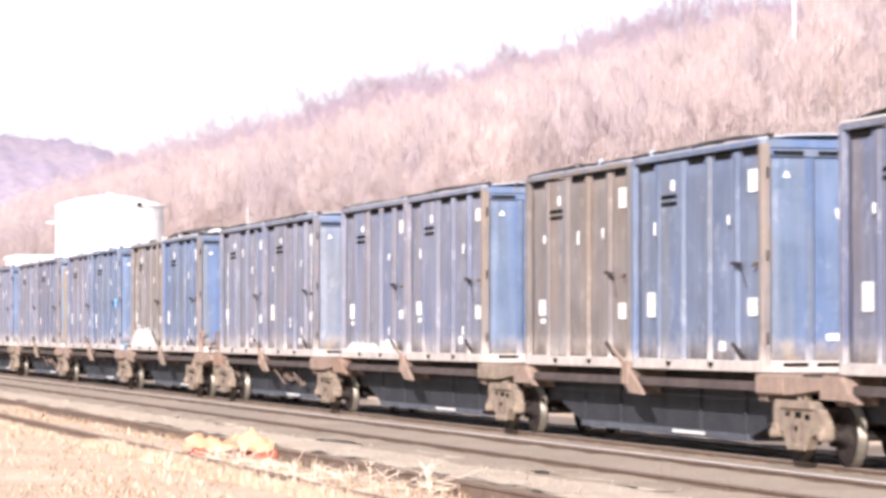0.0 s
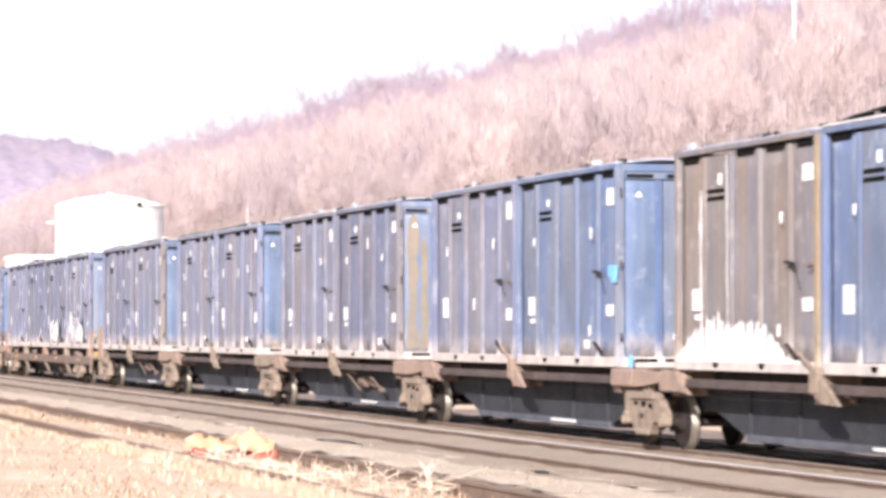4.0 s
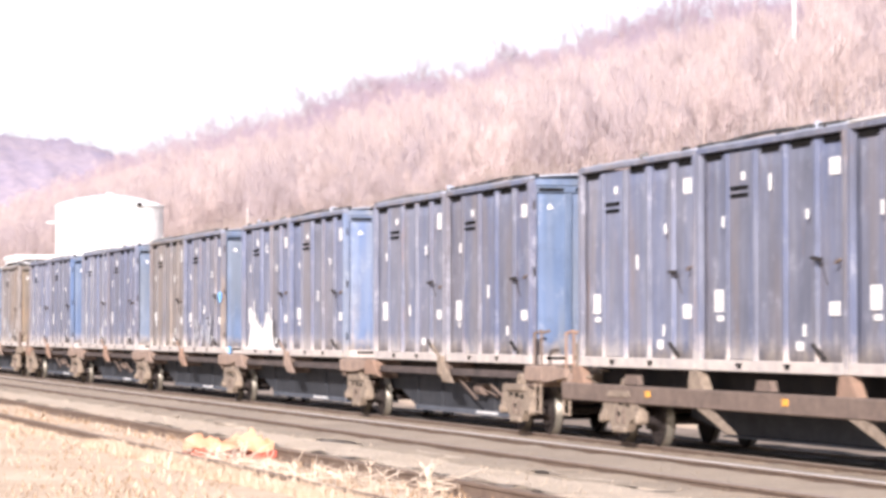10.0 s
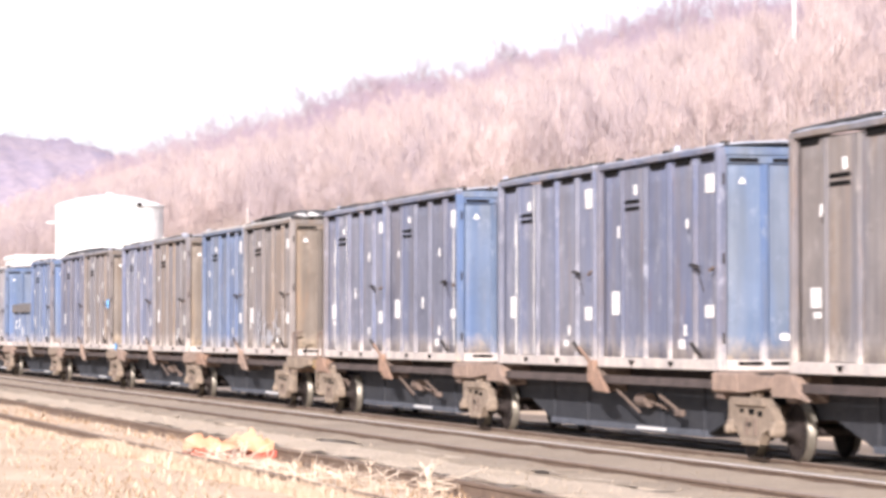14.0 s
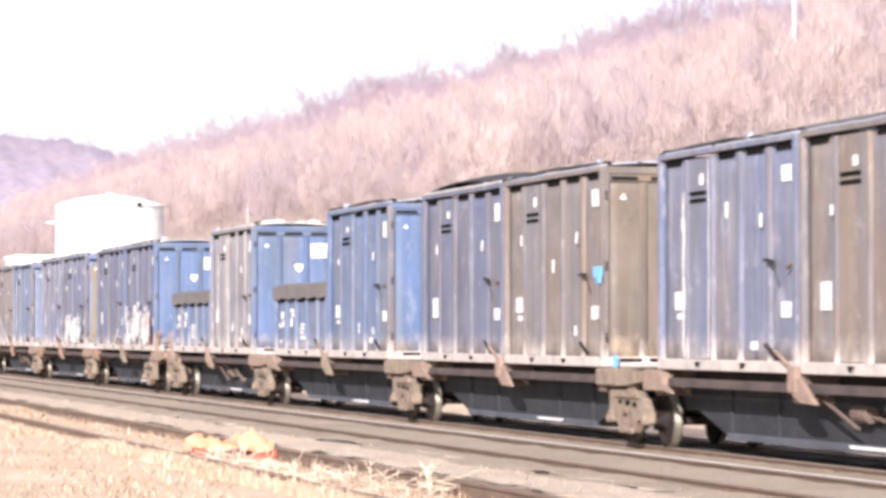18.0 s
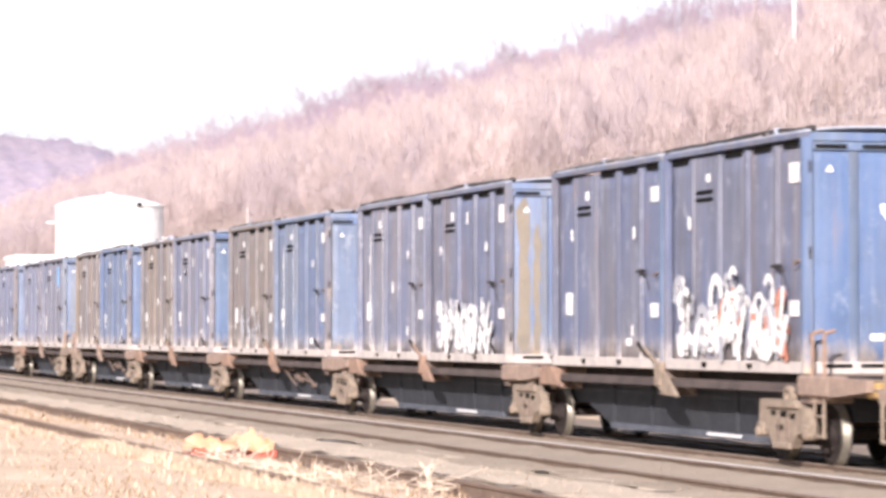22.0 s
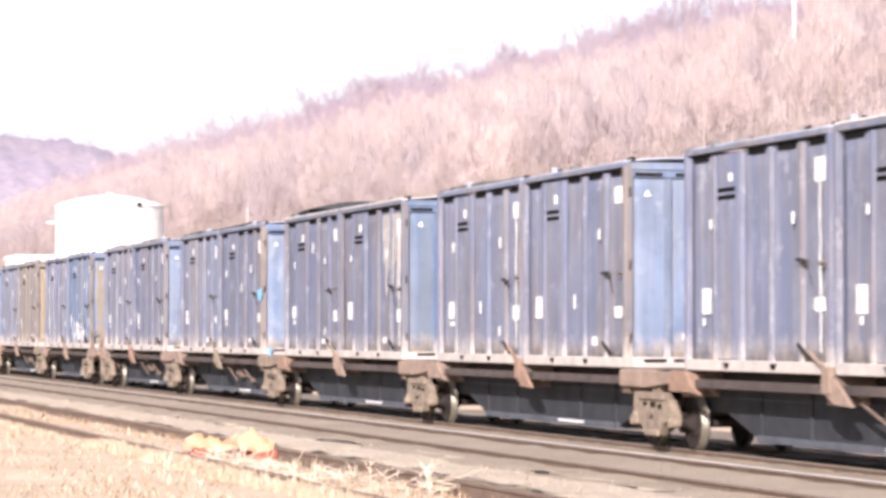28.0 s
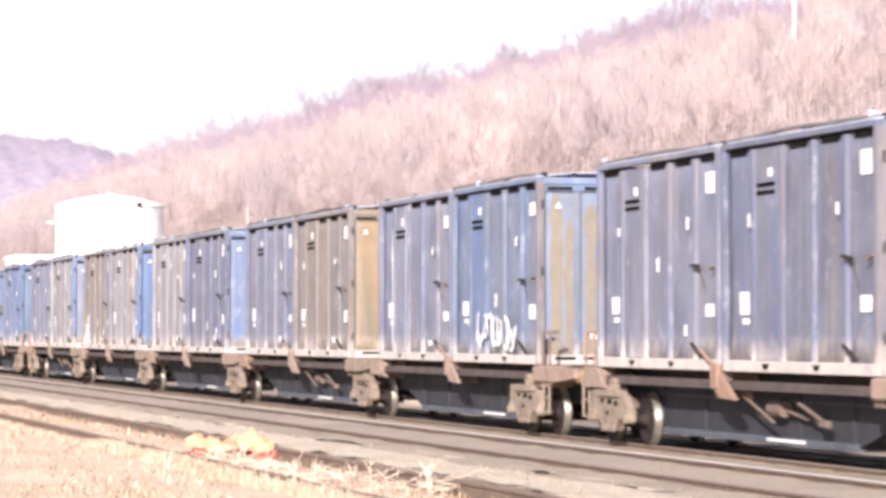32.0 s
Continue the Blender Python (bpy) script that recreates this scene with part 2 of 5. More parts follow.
# ---- mesh helpers ----
class Geo:
    """Vertices, faces and a material index per face, gathered piece by piece."""

    def __init__(self):
        self.v, self.f, self.mi = [], [], []

    def add(self, verts, faces, mi=0):
        k = len(self.v)
        self.v.extend(verts)
        self.f.extend([tuple(i + k for i in f) for f in faces])
        self.mi.extend([mi] * len(faces))
        return self

    def box(self, x0, x1, y0, y1, z0, z1, b=0.0, mi=0, m=None):
        """A box with chamfered edges of width b."""
        if b <= 0:
            vs = [(x, y, z) for z in (z0, z1) for y in (y0, y1) for x in (x0, x1)]
            fs = [(0, 2, 3, 1), (4, 5, 7, 6), (0, 1, 5, 4), (2, 6, 7, 3), (0, 4, 6, 2), (1, 3, 7, 5)]
        else:
            b = min(b, (x1 - x0) * 0.45, (y1 - y0) * 0.45, (z1 - z0) * 0.45)
            vs, idx = [], {}
            lim = ((x0, x1), (y0, y1), (z0, z1))
            for c in [(i, j, k) for i in (0, 1) for j in (0, 1) for k in (0, 1)]:
                for ax in range(3):
                    p = [lim[a][c[a]] + (0 if a == ax else (b if c[a] == 0 else -b)) for a in range(3)]
                    idx[c, ax] = len(vs)
                    vs.append(tuple(p))
            fs = []
            for ax in range(3):
                o = [a for a in range(3) if a != ax]
                for s in (0, 1):
                    q = []
                    for i, j in ((0, 0), (1, 0), (1, 1), (0, 1)):
                        c = [0, 0, 0]
                        c[ax], c[o[0]], c[o[1]] = s, i, j
                        q.append(idx[tuple(c), ax])
                    fs.append(tuple(q) if (s == 1) == (ax != 1) else tuple(reversed(q)))
                for i in (0, 1):
                    for j in (0, 1):
                        c0, c1 = [0, 0, 0], [0, 0, 0]
                        c0[o[0]] = c1[o[0]] = i
                        c0[o[1]] = c1[o[1]] = j
                        c1[ax] = 1
                        q = (idx[tuple(c0), o[0]], idx[tuple(c1), o[0]], idx[tuple(c1), o[1]], idx[tuple(c0), o[1]])
                        fs.append(q if (i == j) != (ax == 1) else tuple(reversed(q)))
            for c in [(i, j, k) for i in (0, 1) for j in (0, 1) for k in (0, 1)]:
                t = (idx[c, 0], idx[c, 1], idx[c, 2])
                fs.append(t if sum(c) % 2 == 1 else tuple(reversed(t)))
        if m is not None:
            vs = [tuple(m @ Vector(p)) for p in vs]
        return self.add(vs, fs, mi)

    def prism(self, outline, y0, y1, mi=0, m=None):
        """A convex or plain outline of (x, z), counter-clockwise seen from -y, extruded from y0 to y1."""
        k = len(outline)
        vs = [(x, y0, z) for x, z in outline] + [(x, y1, z) for x, z in outline]
        fs = [tuple(range(k)), tuple(range(2 * k - 1, k - 1, -1))]
        fs += [(i, i + k, (i + 1) % k + k, (i + 1) % k) for i in range(k)]
        if m is not None:
            vs = [tuple(m @ Vector(p)) for p in vs]
        return self.add(vs, fs, mi)

    def rod(self, a, b, ra, rb=None, sides=8, mi=0, caps=True):
        a, b = Vector(a), Vector(b)
        rb = ra if rb is None else rb
        d = (b - a).normalized()
        u = d.orthogonal().normalized()
        w = d.cross(u)
        vs = []
        for p, r in ((a, ra), (b, rb)):
            for i in range(sides):
                q = 2 * math.pi * i / sides
                vs.append(tuple(p + u * (r * math.cos(q)) + w * (r * math.sin(q))))
        fs = [(i, (i + 1) % sides, (i + 1) % sides + sides, i + sides) for i in range(sides)]
        if caps:
            fs += [tuple(range(sides - 1, -1, -1)), tuple(range(sides, 2 * sides))]
        return self.add(vs, fs, mi)

    def lathe(self, profile, sides=24, axis="y", at=(0, 0, 0), mi=0, mis=None):
        """Turns (radius, along) pairs round an axis."""
        vs = []
        for r, h in profile:
            for i in range(sides):
                q = 2 * math.pi * i / sides
                c, s = r * math.cos(q), r * math.sin(q)
                p = (c, h, s) if axis == "y" else (c, s, h)
                vs.append((p[0] + at[0], p[1] + at[1], p[2] + at[2]))
        k = len(self.v)
        self.v.extend(vs)
        for j in range(len(profile) - 1):
            for i in range(sides):
                f = (k + j * sides + i, k + j * sides + (i + 1) % sides, k + (j + 1) * sides + (i + 1) % sides, k + (j + 1) * sides + i)
                self.f.append(f if axis == "z" else tuple(reversed(f)))
                self.mi.append(mis[j] if mis else mi)
        return self

    def mesh(self, name, smooth=False):
        me = bpy.data.meshes.new(name)
        me.from_pydata(self.v, [], self.f)
        if any(self.mi):
            me.polygons.foreach_set("material_index", self.mi)
        if smooth:
            me.polygons.foreach_set("use_smooth", [True] * len(self.f))
        me.update()
        return me


def part(name, me, mats, parent, label="", loc=(0, 0, 0), turn=(0, 0, 0)):
    """One mesh object under a thing, a part or nothing. Meshes may be shared; the materials sit on the object."""
    ob = new(name, me)
    mats = mats if isinstance(mats, (list, tuple)) else [mats]
    while len(me.materials) < len(mats):
        me.materials.append(mats[len(me.materials)])
    for slot, m in zip(ob.material_slots, mats):
        slot.link = "OBJECT"
        slot.material = m
    ob.parent = parent
    ob.location = loc
    if any(turn):
        ob.rotation_euler = [radians(a) for a in turn]
    if label:
        ob["label"] = label
    return ob


def empty(name, m=None):
    ob = new(name)
    ob.empty_display_size = 0.3
    if m is not None:
        ob.matrix_basis = m
    return ob


MESHES = {}


def shared(key, build, smooth=False):
    """The mesh of that key, built on first use."""
    if key not in MESHES:
        g = Geo()
        build(g)
        MESHES[key] = g.mesh(key if isinstance(key, str) else key[0], smooth)
    return MESHES[key]


# ---- ground ----
def hill_height(x, y):
    """The wooded slope beyond the tracks, its crest along y = 285."""
    crest = 72 + 24 * np.clip((-x - 600) / 1000, 0, 1) - 62 * np.clip((-x - 1640) / 700, 0, 1)
    up = np.clip((y - 62) / (285 - 62), 0, 1)
    down = np.clip((y - 285) / 500, 0, 1)
    return crest * (up ** 0.92) * (1 - 0.7 * down)


def ground_height(x, y):
    """Rail-side profile: a low weedy bank at the viewer, the lower main line, then the slope."""
    z = np.interp(y, [-400, 5.9, 8.45, 8.95, 13.4, 14.6, 20.0, 40, 62], [0.30, 0.30, 0.29, 0.15, 0.02, -0.42, -0.46, -0.3, 0.0])
    return z + hill_height(x, y)


def build_ground():
    ys = np.unique(np.concatenate([np.linspace(-2500, -60, 14), np.linspace(-40, 24, 65), np.linspace(28, 62, 8), np.linspace(70, 340, 46), np.linspace(400, 3000, 14)]))
    xs = np.unique(np.concatenate([np.linspace(-4900, -2700, 12), np.linspace(-2600, -200, 121), np.linspace(-190, 60, 64), np.linspace(80, 2500, 14)]))
    gx, gy = np.meshgrid(xs, ys, indexing="ij")
    gz = ground_height(gx, gy)
    rs = np.random.RandomState(3)
    near = (np.abs(gy - 4) < 9) & (gx > -190)
    gz = gz + np.where(near & (gy < 9.0), rs.uniform(-0.05, 0.05, gz.shape), 0)
    gz = gz + np.where(gy > 75, rs.uniform(-1.5, 1.5, gz.shape), 0)
    nx, ny = gx.shape
    v = np.stack([gx, gy, gz], -1).reshape(-1, 3)
    i = np.arange(nx * ny).reshape(nx, ny)
    f = np.stack([i[:-1, :-1], i[1:, :-1], i[1:, 1:], i[:-1, 1:]], -1).reshape(-1, 4)
    me = bpy.data.meshes.new("ground")
    me.from_pydata(v.tolist(), [], f.tolist())
    cy = (gy[:-1, :-1] + gy[1:, 1:]).reshape(-1) / 2
    me.polygons.foreach_set("material_index", np.where(cy > 60, 1, 0).astype(np.int32))
    me.polygons.foreach_set("use_smooth", np.ones(len(f), dtype=bool))
    me.materials.append(EARTH)
    me.materials.append(LITTER)
    me.update()
    return tagged(new("ground", me), "straw-coloured trackside ground rising to a wooded slope", "ground", kind="structure")


build_ground()


def ballast_bed(name, y_mid, top, half_top, half_foot, foot, mat, label, seed):
    """A long bank of crushed stone with an uneven surface."""
    rs = np.random.RandomState(seed)
    xs = np.concatenate([np.linspace(-2400, -420, 60), np.linspace(-400, -20, 500), np.linspace(-10, 400, 30)])
    us = np.array([-half_foot, -(half_foot + half_top) / 2, -half_top, -half_top * 0.6, -0.72, -0.35, 0, 0.35, 0.72, half_top * 0.6, half_top, (half_foot + half_top) / 2, half_foot])
    zs = np.interp(np.abs(us), [0, half_top, half_foot], [top, top, foot])
    gx, gu = np.meshgrid(xs, us, indexing="ij")
    gz = np.broadcast_to(zs, gx.shape) + rs.uniform(-0.022, 0.018, gx.shape)
    gz[:, 0] -= 0.1
    gz[:, -1] -= 0.1
    nx, nu = gx.shape
    i = np.arange(nx * nu).reshape(nx, nu)
    f = np.stack([i[:-1, :-1], i[1:, :-1], i[1:, 1:], i[:-1, 1:]], -1).reshape(-1, 4)
    me = bpy.data.meshes.new(name)
    me.from_pydata(np.stack([gx, gu + y_mid, gz], -1).reshape(-1, 3).tolist(), [], f.tolist())
    me.polygons.foreach_set("use_smooth", np.ones(len(f), dtype=bool))
    me.materials.append(mat)
    me.update()
    return tagged(new(name, me), label, "ballast", kind="structure")


SIDING_Y, SIDING_Z = 11.19, 0.40
OLD_Y, OLD_Z = 7.2, 0.42
ballast_bed("ballast_main", TRACK_Y, -0.075, 1.75, 3.0, -0.50, BALLAST, "brown crushed-stone ballast of the main track", 1)
# dark strip laid where the train's shade falls
ballast_bed("ballast_oiled", TRACK_Y + 0.75, -0.052, 0.95, 1.07, -0.12, BALLAST_SHADED, "stones coloured dark for the shade under the train", 4)
ballast_bed("ballast_siding", SIDING_Y, SIDING_Z - 0.075, 1.5, 2.5, -0.05, BALLAST, "brown ballast of the raised siding track", 2)
ballast_bed("ballast_verge", 9.2, 0.315, 0.80, 1.15, 0.14, BALLAST_PALE, "pale gravel verge between the siding and the old track", 3)


def rail_profile(g, x0, x1):
    out = [(-0.07, -0.16), (0.07, -0.16), (0.07, -0.148), (0.012, -0.13), (0.012, -0.045), (0.036, -0.035), (0.036, -0.008), (0.028, 0), (-0.028, 0), (-0.036, -0.008), (-0.036, -0.035), (-0.012, -0.045), (-0.012, -0.13), (-0.07, -0.148)]
    k = len(out)
    vs = [(x, y, z) for x in (x0, x1) for y, z in out]
    for i in range(k):
        j = (i + 1) % k
        g.add([vs[i], vs[i + k], vs[j + k], vs[j]], [(0, 1, 2, 3)], 1 if 6 <= i <= 8 else 0)
    g.add(vs[:k], [tuple(range(k))], 0)
    g.add(vs[k:], [tuple(range(k - 1, -1, -1))], 0)


def track(name, y, z, label, tie_parts, tie_drop, head, near_head=None, x_near=-24.0):
    """A railway track: two rails, ties as pieces along the near stretch, the rest joined."""
    t = empty(name, pose(0, y, z))
    tagged(t, label, "railway track", kind="structure")
    rail = shared("rail", lambda g: rail_profile(g, -2400, 400))
    for s, top in ((-1, near_head or head), (1, head)):
        part("rail", rail, [RAIL_SIDE, top], t, "steel rail, worn head coloured pale for its sky sheen" if top == RAIL_TOP else "rusty steel rail", (0, s * 0.7535, 0))
    tie = shared("tie", lambda g: g.box(-0.115, 0.115, -1.3, 1.3, -0.18, 0, 0.012))
    rs = random.Random(name)
    x, k = x_near, 0
    rest = Geo()
    while x > -420:
        top = -0.072 - tie_drop + rs.uniform(-0.012, 0.008)
        if k < tie_parts:
            part("tie", tie, TIE, t, "", (x, rs.uniform(-0.05, 0.05), top), (0, 0, rs.uniform(-1.2, 1.2)))
        else:
            rest.box(x - 0.115, x + 0.115, -1.3, 1.3, top - 0.18, top)
        x -= 0.52 + rs.uniform(-0.03, 0.03)
        k += 1
    ob = part("far_ties", rest.mesh("far_ties"), TIE, t)
    ob["kind"] = "stuff"
    return t


# ---- containers ----
CL, CW, CH = 5.97, 2.30, 3.44           # length, width, height
BASE_Z = 1.285                          # underside above the rail
BAY = CL / 5


def panel(g, x0, x1, z0, z1, y, seed, depth=0.016, nx=22, nz=10, thick=0.03):
    """A dented sheet in the plane y, facing -y."""
    rs = Vector((seed * 7.3, seed * 3.1, 0))
    vs = []
    for yy, dd in ((y, 1), (y + thick, 0)):
        for i in range(nx + 1):
            for j in range(nz + 1):
                x, z = x0 + (x1 - x0) * i / nx, z0 + (z1 - z0) * j / nz
                d = depth * noise.noise(Vector((x * 0.9, z * 1.1, 0)) + rs) * dd if 0 < i < nx and 0 < j < nz else 0
                vs.append((x, yy + d, z))
    k = (nx + 1) * (nz + 1)
    fs = []
    for i in range(nx):
        for j in range(nz):
            a = i * (nz + 1) + j
            fs.append((a, a + nz + 1, a + nz + 2, a + 1))
            fs.append((k + a, k + a + 1, k + a + nz + 2, k + a + nz + 1))
    for i in range(nx):
        a, b = i * (nz + 1), (i + 1) * (nz + 1)
        fs += [(a, a + k, b + k, b), (a + nz, b + nz, b + nz + k, a + nz + k)]
    for j in range(nz):
        a, b = j, nx * (nz + 1) + j
        fs += [(a, a + 1, a + 1 + k, a + k), (b, b + k, b + 1 + k, b + 1)]
    g.add(vs, fs)


def hat_rib(g, z0, z1, w=0.15, d=0.06):
    """An upright pressed rib, wider at its root."""
    a, b = w / 2, w / 2 - 0.04
    g.add([(x, y, z) for z in (z0, z1) for x, y in ((-a, 0), (-b, -d), (b, -d), (a, 0))],
          [(0, 4, 5, 1), (1, 5, 6, 2), (2, 6, 7, 3), (3, 7, 4, 0), (0, 1, 2, 3), (7, 6, 5, 4)])


def tarp_mesh(g, kind, h, seed):
    """A sheet roof: flat with sagging ridges, or bowed up towards one end, with a hem hanging over the rail."""
    rs = random.Random(seed)
    nx, ny = 16, 6
    vs = []
    for i in range(nx + 1):
        u = i / nx
        for j in range(ny + 1):
            w = j / ny
            z = h + 0.03 + 0.05 * math.sin(math.pi * w) + 0.025 * math.cos(u * 10 * math.pi) * math.sin(math.pi * w)
            if kind == "bowed":
                z += 0.26 * math.sin(math.pi * min(1, u * 1.02)) * (0.55 + 0.45 * math.sin(math.pi * w))
            z += rs.uniform(-0.008, 0.008)
            vs.append((-CL / 2 + 0.02 + (CL - 0.04) * u, -CW / 2 + 0.03 + (CW - 0.06) * w, z))
    lower = [(x, y, z - 0.03) for x, y, z in vs]
    k = len(vs)
    fs = []
    for i in range(nx):
        for j in range(ny):
            a = i * (ny + 1) + j
            b = a + ny + 1
            fs += [(a, b, b + 1, a + 1), (k + a, k + a + 1, k + b + 1, k + b)]
    for i in range(nx):
        a, b = i * (ny + 1), (i + 1) * (ny + 1)
        fs += [(a, a + k, b + k, b), (a + ny, b + ny, b + ny + k, a + ny + k)]
    for j in range(ny):
        a, b = j, nx * (ny + 1) + j
        fs += [(a, a + 1, a + 1 + k, a + k), (b, b + k, b + 1 + k, b + 1)]
    g.add(vs + lower, fs)


def sheet_roll(g, seed):
    """The roof sheet's edge rolled up along the top rail: a sagging, uneven tube."""
    k, sides = 30, 6
    vs = []
    for i in range(k + 1):
        u = i / k
        r = 0.032 + 0.014 * noise.noise(Vector((u * 9.0, seed * 3.7, 0)))
        z = 0.04 + 0.045 * noise.noise(Vector((u * 3.3, seed * 5.1, 2.0))) + 0.03 * math.sin(math.pi * u)
        y = 0.02 * noise.noise(Vector((u * 5.0, seed * 2.3, 4.0)))
        for q in range(sides):
            a = 2 * math.pi * q / sides
            vs.append((-CL / 2 + 0.08 + (CL - 0.16) * u, y + r * math.cos(a), z + r * math.sin(a)))
    fs = [(i * sides + q, i * sides + (q + 1) % sides, (i + 1) * sides + (q + 1) % sides, (i + 1) * sides + q) for i in range(k) for q in range(sides)]
    fs += [tuple(range(sides - 1, -1, -1)), tuple(range(k * sides, k * sides + sides))]
    g.add(vs, fs)


def splash(g, w, h, seed, lumps=((0.5, 0.45, 0.5),)):
    """Splashed white paint: blunt lumps (middle, half width, height) built from a crowd of upright runs."""
    rs = random.Random(seed)
    k = 110
    for i in range(k):
        u = (i + rs.uniform(-1.5, 1.5)) / k
        t = max([a * math.exp(-((u - m) / s) ** 6) for m, s, a in lumps] + [0.05])
        top = max(0.05, h * t * rs.uniform(0.66, 1.02) * (1.25 if rs.random() < 0.05 else 1.0))
        x, ww, y = -w / 2 + w * u, rs.uniform(0.06, 0.14), -0.002 - 0.0007 * (i % 7)
        g.add([(x - ww / 2, y, 0), (x + ww / 2, y, 0), (x + ww * 0.45, y, top * 0.9), (x + ww * 0.15, y, top), (x - ww * 0.4, y, top * 0.94)], [(0, 1, 2, 3, 4)])


def stroke(g, pts, w, y=0.0, mi=0):
    """A flat painted stroke along (x, z) points."""
    for k, ((xa, za), (xb, zb)) in enumerate(zip(pts, pts[1:])):
        d = Vector((xb - xa, 0, zb - za))
        if d.length < 1e-5:
            continue
        e = d.normalized() * w * 0.35
        s = Vector((-d.z, 0, d.x)).normalized() * (w / 2)
        yk = y - 0.0025 * (k % 3)
        a, b = Vector((xa, yk, za)) - e, Vector((xb, yk, zb)) + e
        o = Vector((0, 0.005, 0))
        q = [a - s, b - s, b + s, a + s]
        g.add([tuple(p) for p in q] + [tuple(p + o) for p in q], [(0, 1, 2, 3), (0, 4, 5, 1), (2, 6, 7, 3)], mi)


def tag_shapes(g, w, h, seed, red=False, filled=False):
    """Sprayed shapes without letters: crowded slanting strokes and half loops under an uneven outline."""
    rs = random.Random(seed)
    n = int(w * (27 if filled else 9))
    for i in range(n):
        cx = -w / 2 + w * rs.random()
        env = h * (0.62 + 0.28 * math.sin(cx * 3.1 + seed) + 0.1 * math.sin(cx * 8.0))
        z0 = rs.uniform(0.0, env * 0.7)
        y = -0.0006 * i
        if rs.random() < 0.5:
            ln, a = rs.uniform(0.2, 0.55), rs.uniform(-0.6, 0.6)
            pts = [(cx, z0), (cx + ln * math.sin(a), min(env, z0 + ln * math.cos(a)))]
        else:
            r, a0 = rs.uniform(0.09, 0.24), rs.uniform(0, 6.28)
            pts = [(cx + r * math.cos(a0 + q * 0.6), min(h * 1.05, max(0.02, z0 + r * 1.4 + r * 1.4 * math.sin(a0 + q * 0.6)))) for q in range(rs.randint(4, 8))]
        mi = 0
        if red:
            mi = 1 if (z0 > env * 0.45 and rs.random() < 0.22) or cx > w * 0.475 else 2 if rs.random() < 0.12 else 0
        elif filled:
            mi = 1 if rs.random() < 0.3 else 0
        stroke(g, pts, rs.uniform(0.06, 0.15) if filled else rs.uniform(0.04, 0.09), y, mi)


def drip(g, h, w, seed):
    """A run of white down the sheet, uneven in width."""
    rs = random.Random(seed)
    k = 12
    vs = []
    for i in range(k + 1):
        x, ww = rs.uniform(-0.02, 0.02), w * (0.35 + rs.uniform(0.1, 0.5)) * (1.0 if i < k else 0.3)
        vs += [(x - ww / 2, 0.0, h * i / k), (x + ww / 2, 0.0, h * i / k)]
    g.add(vs, [(2 * i, 2 * i + 1, 2 * i + 3, 2 * i + 2) for i in range(k)])


SPLASHES = {"low": ((0.45, 0.40, 0.56), (0.3, 0.1, 0.62)), "tall": ((0.30, 0.13, 0.92), (0.64, 0.12, 0.88), (0.47, 0.30, 0.62))}
MARKS = (   # x as a share of the length, height, width, tall: the white stencils and plates that every container has
    (0.909, 2.88, 0.36, 0.34), (0.330, 2.95, 0.15, 0.17), (0.205, 2.26, 0.08, 0.20), (0.770, 2.27, 0.08, 0.20),
    (0.905, 0.95, 0.36, 0.27), (0.140, 1.06, 0.36, 0.40), (0.690, 0.40, 0.26, 0.15))


def weld(me):
    """Joins the strips of a mesh where they meet."""
    bm = bmesh.new()
    bm.from_mesh(me)
    bmesh.ops.remove_doubles(bm, verts=bm.verts, dist=0.002)
    bm.to_mesh(me)
    bm.free()
    return me


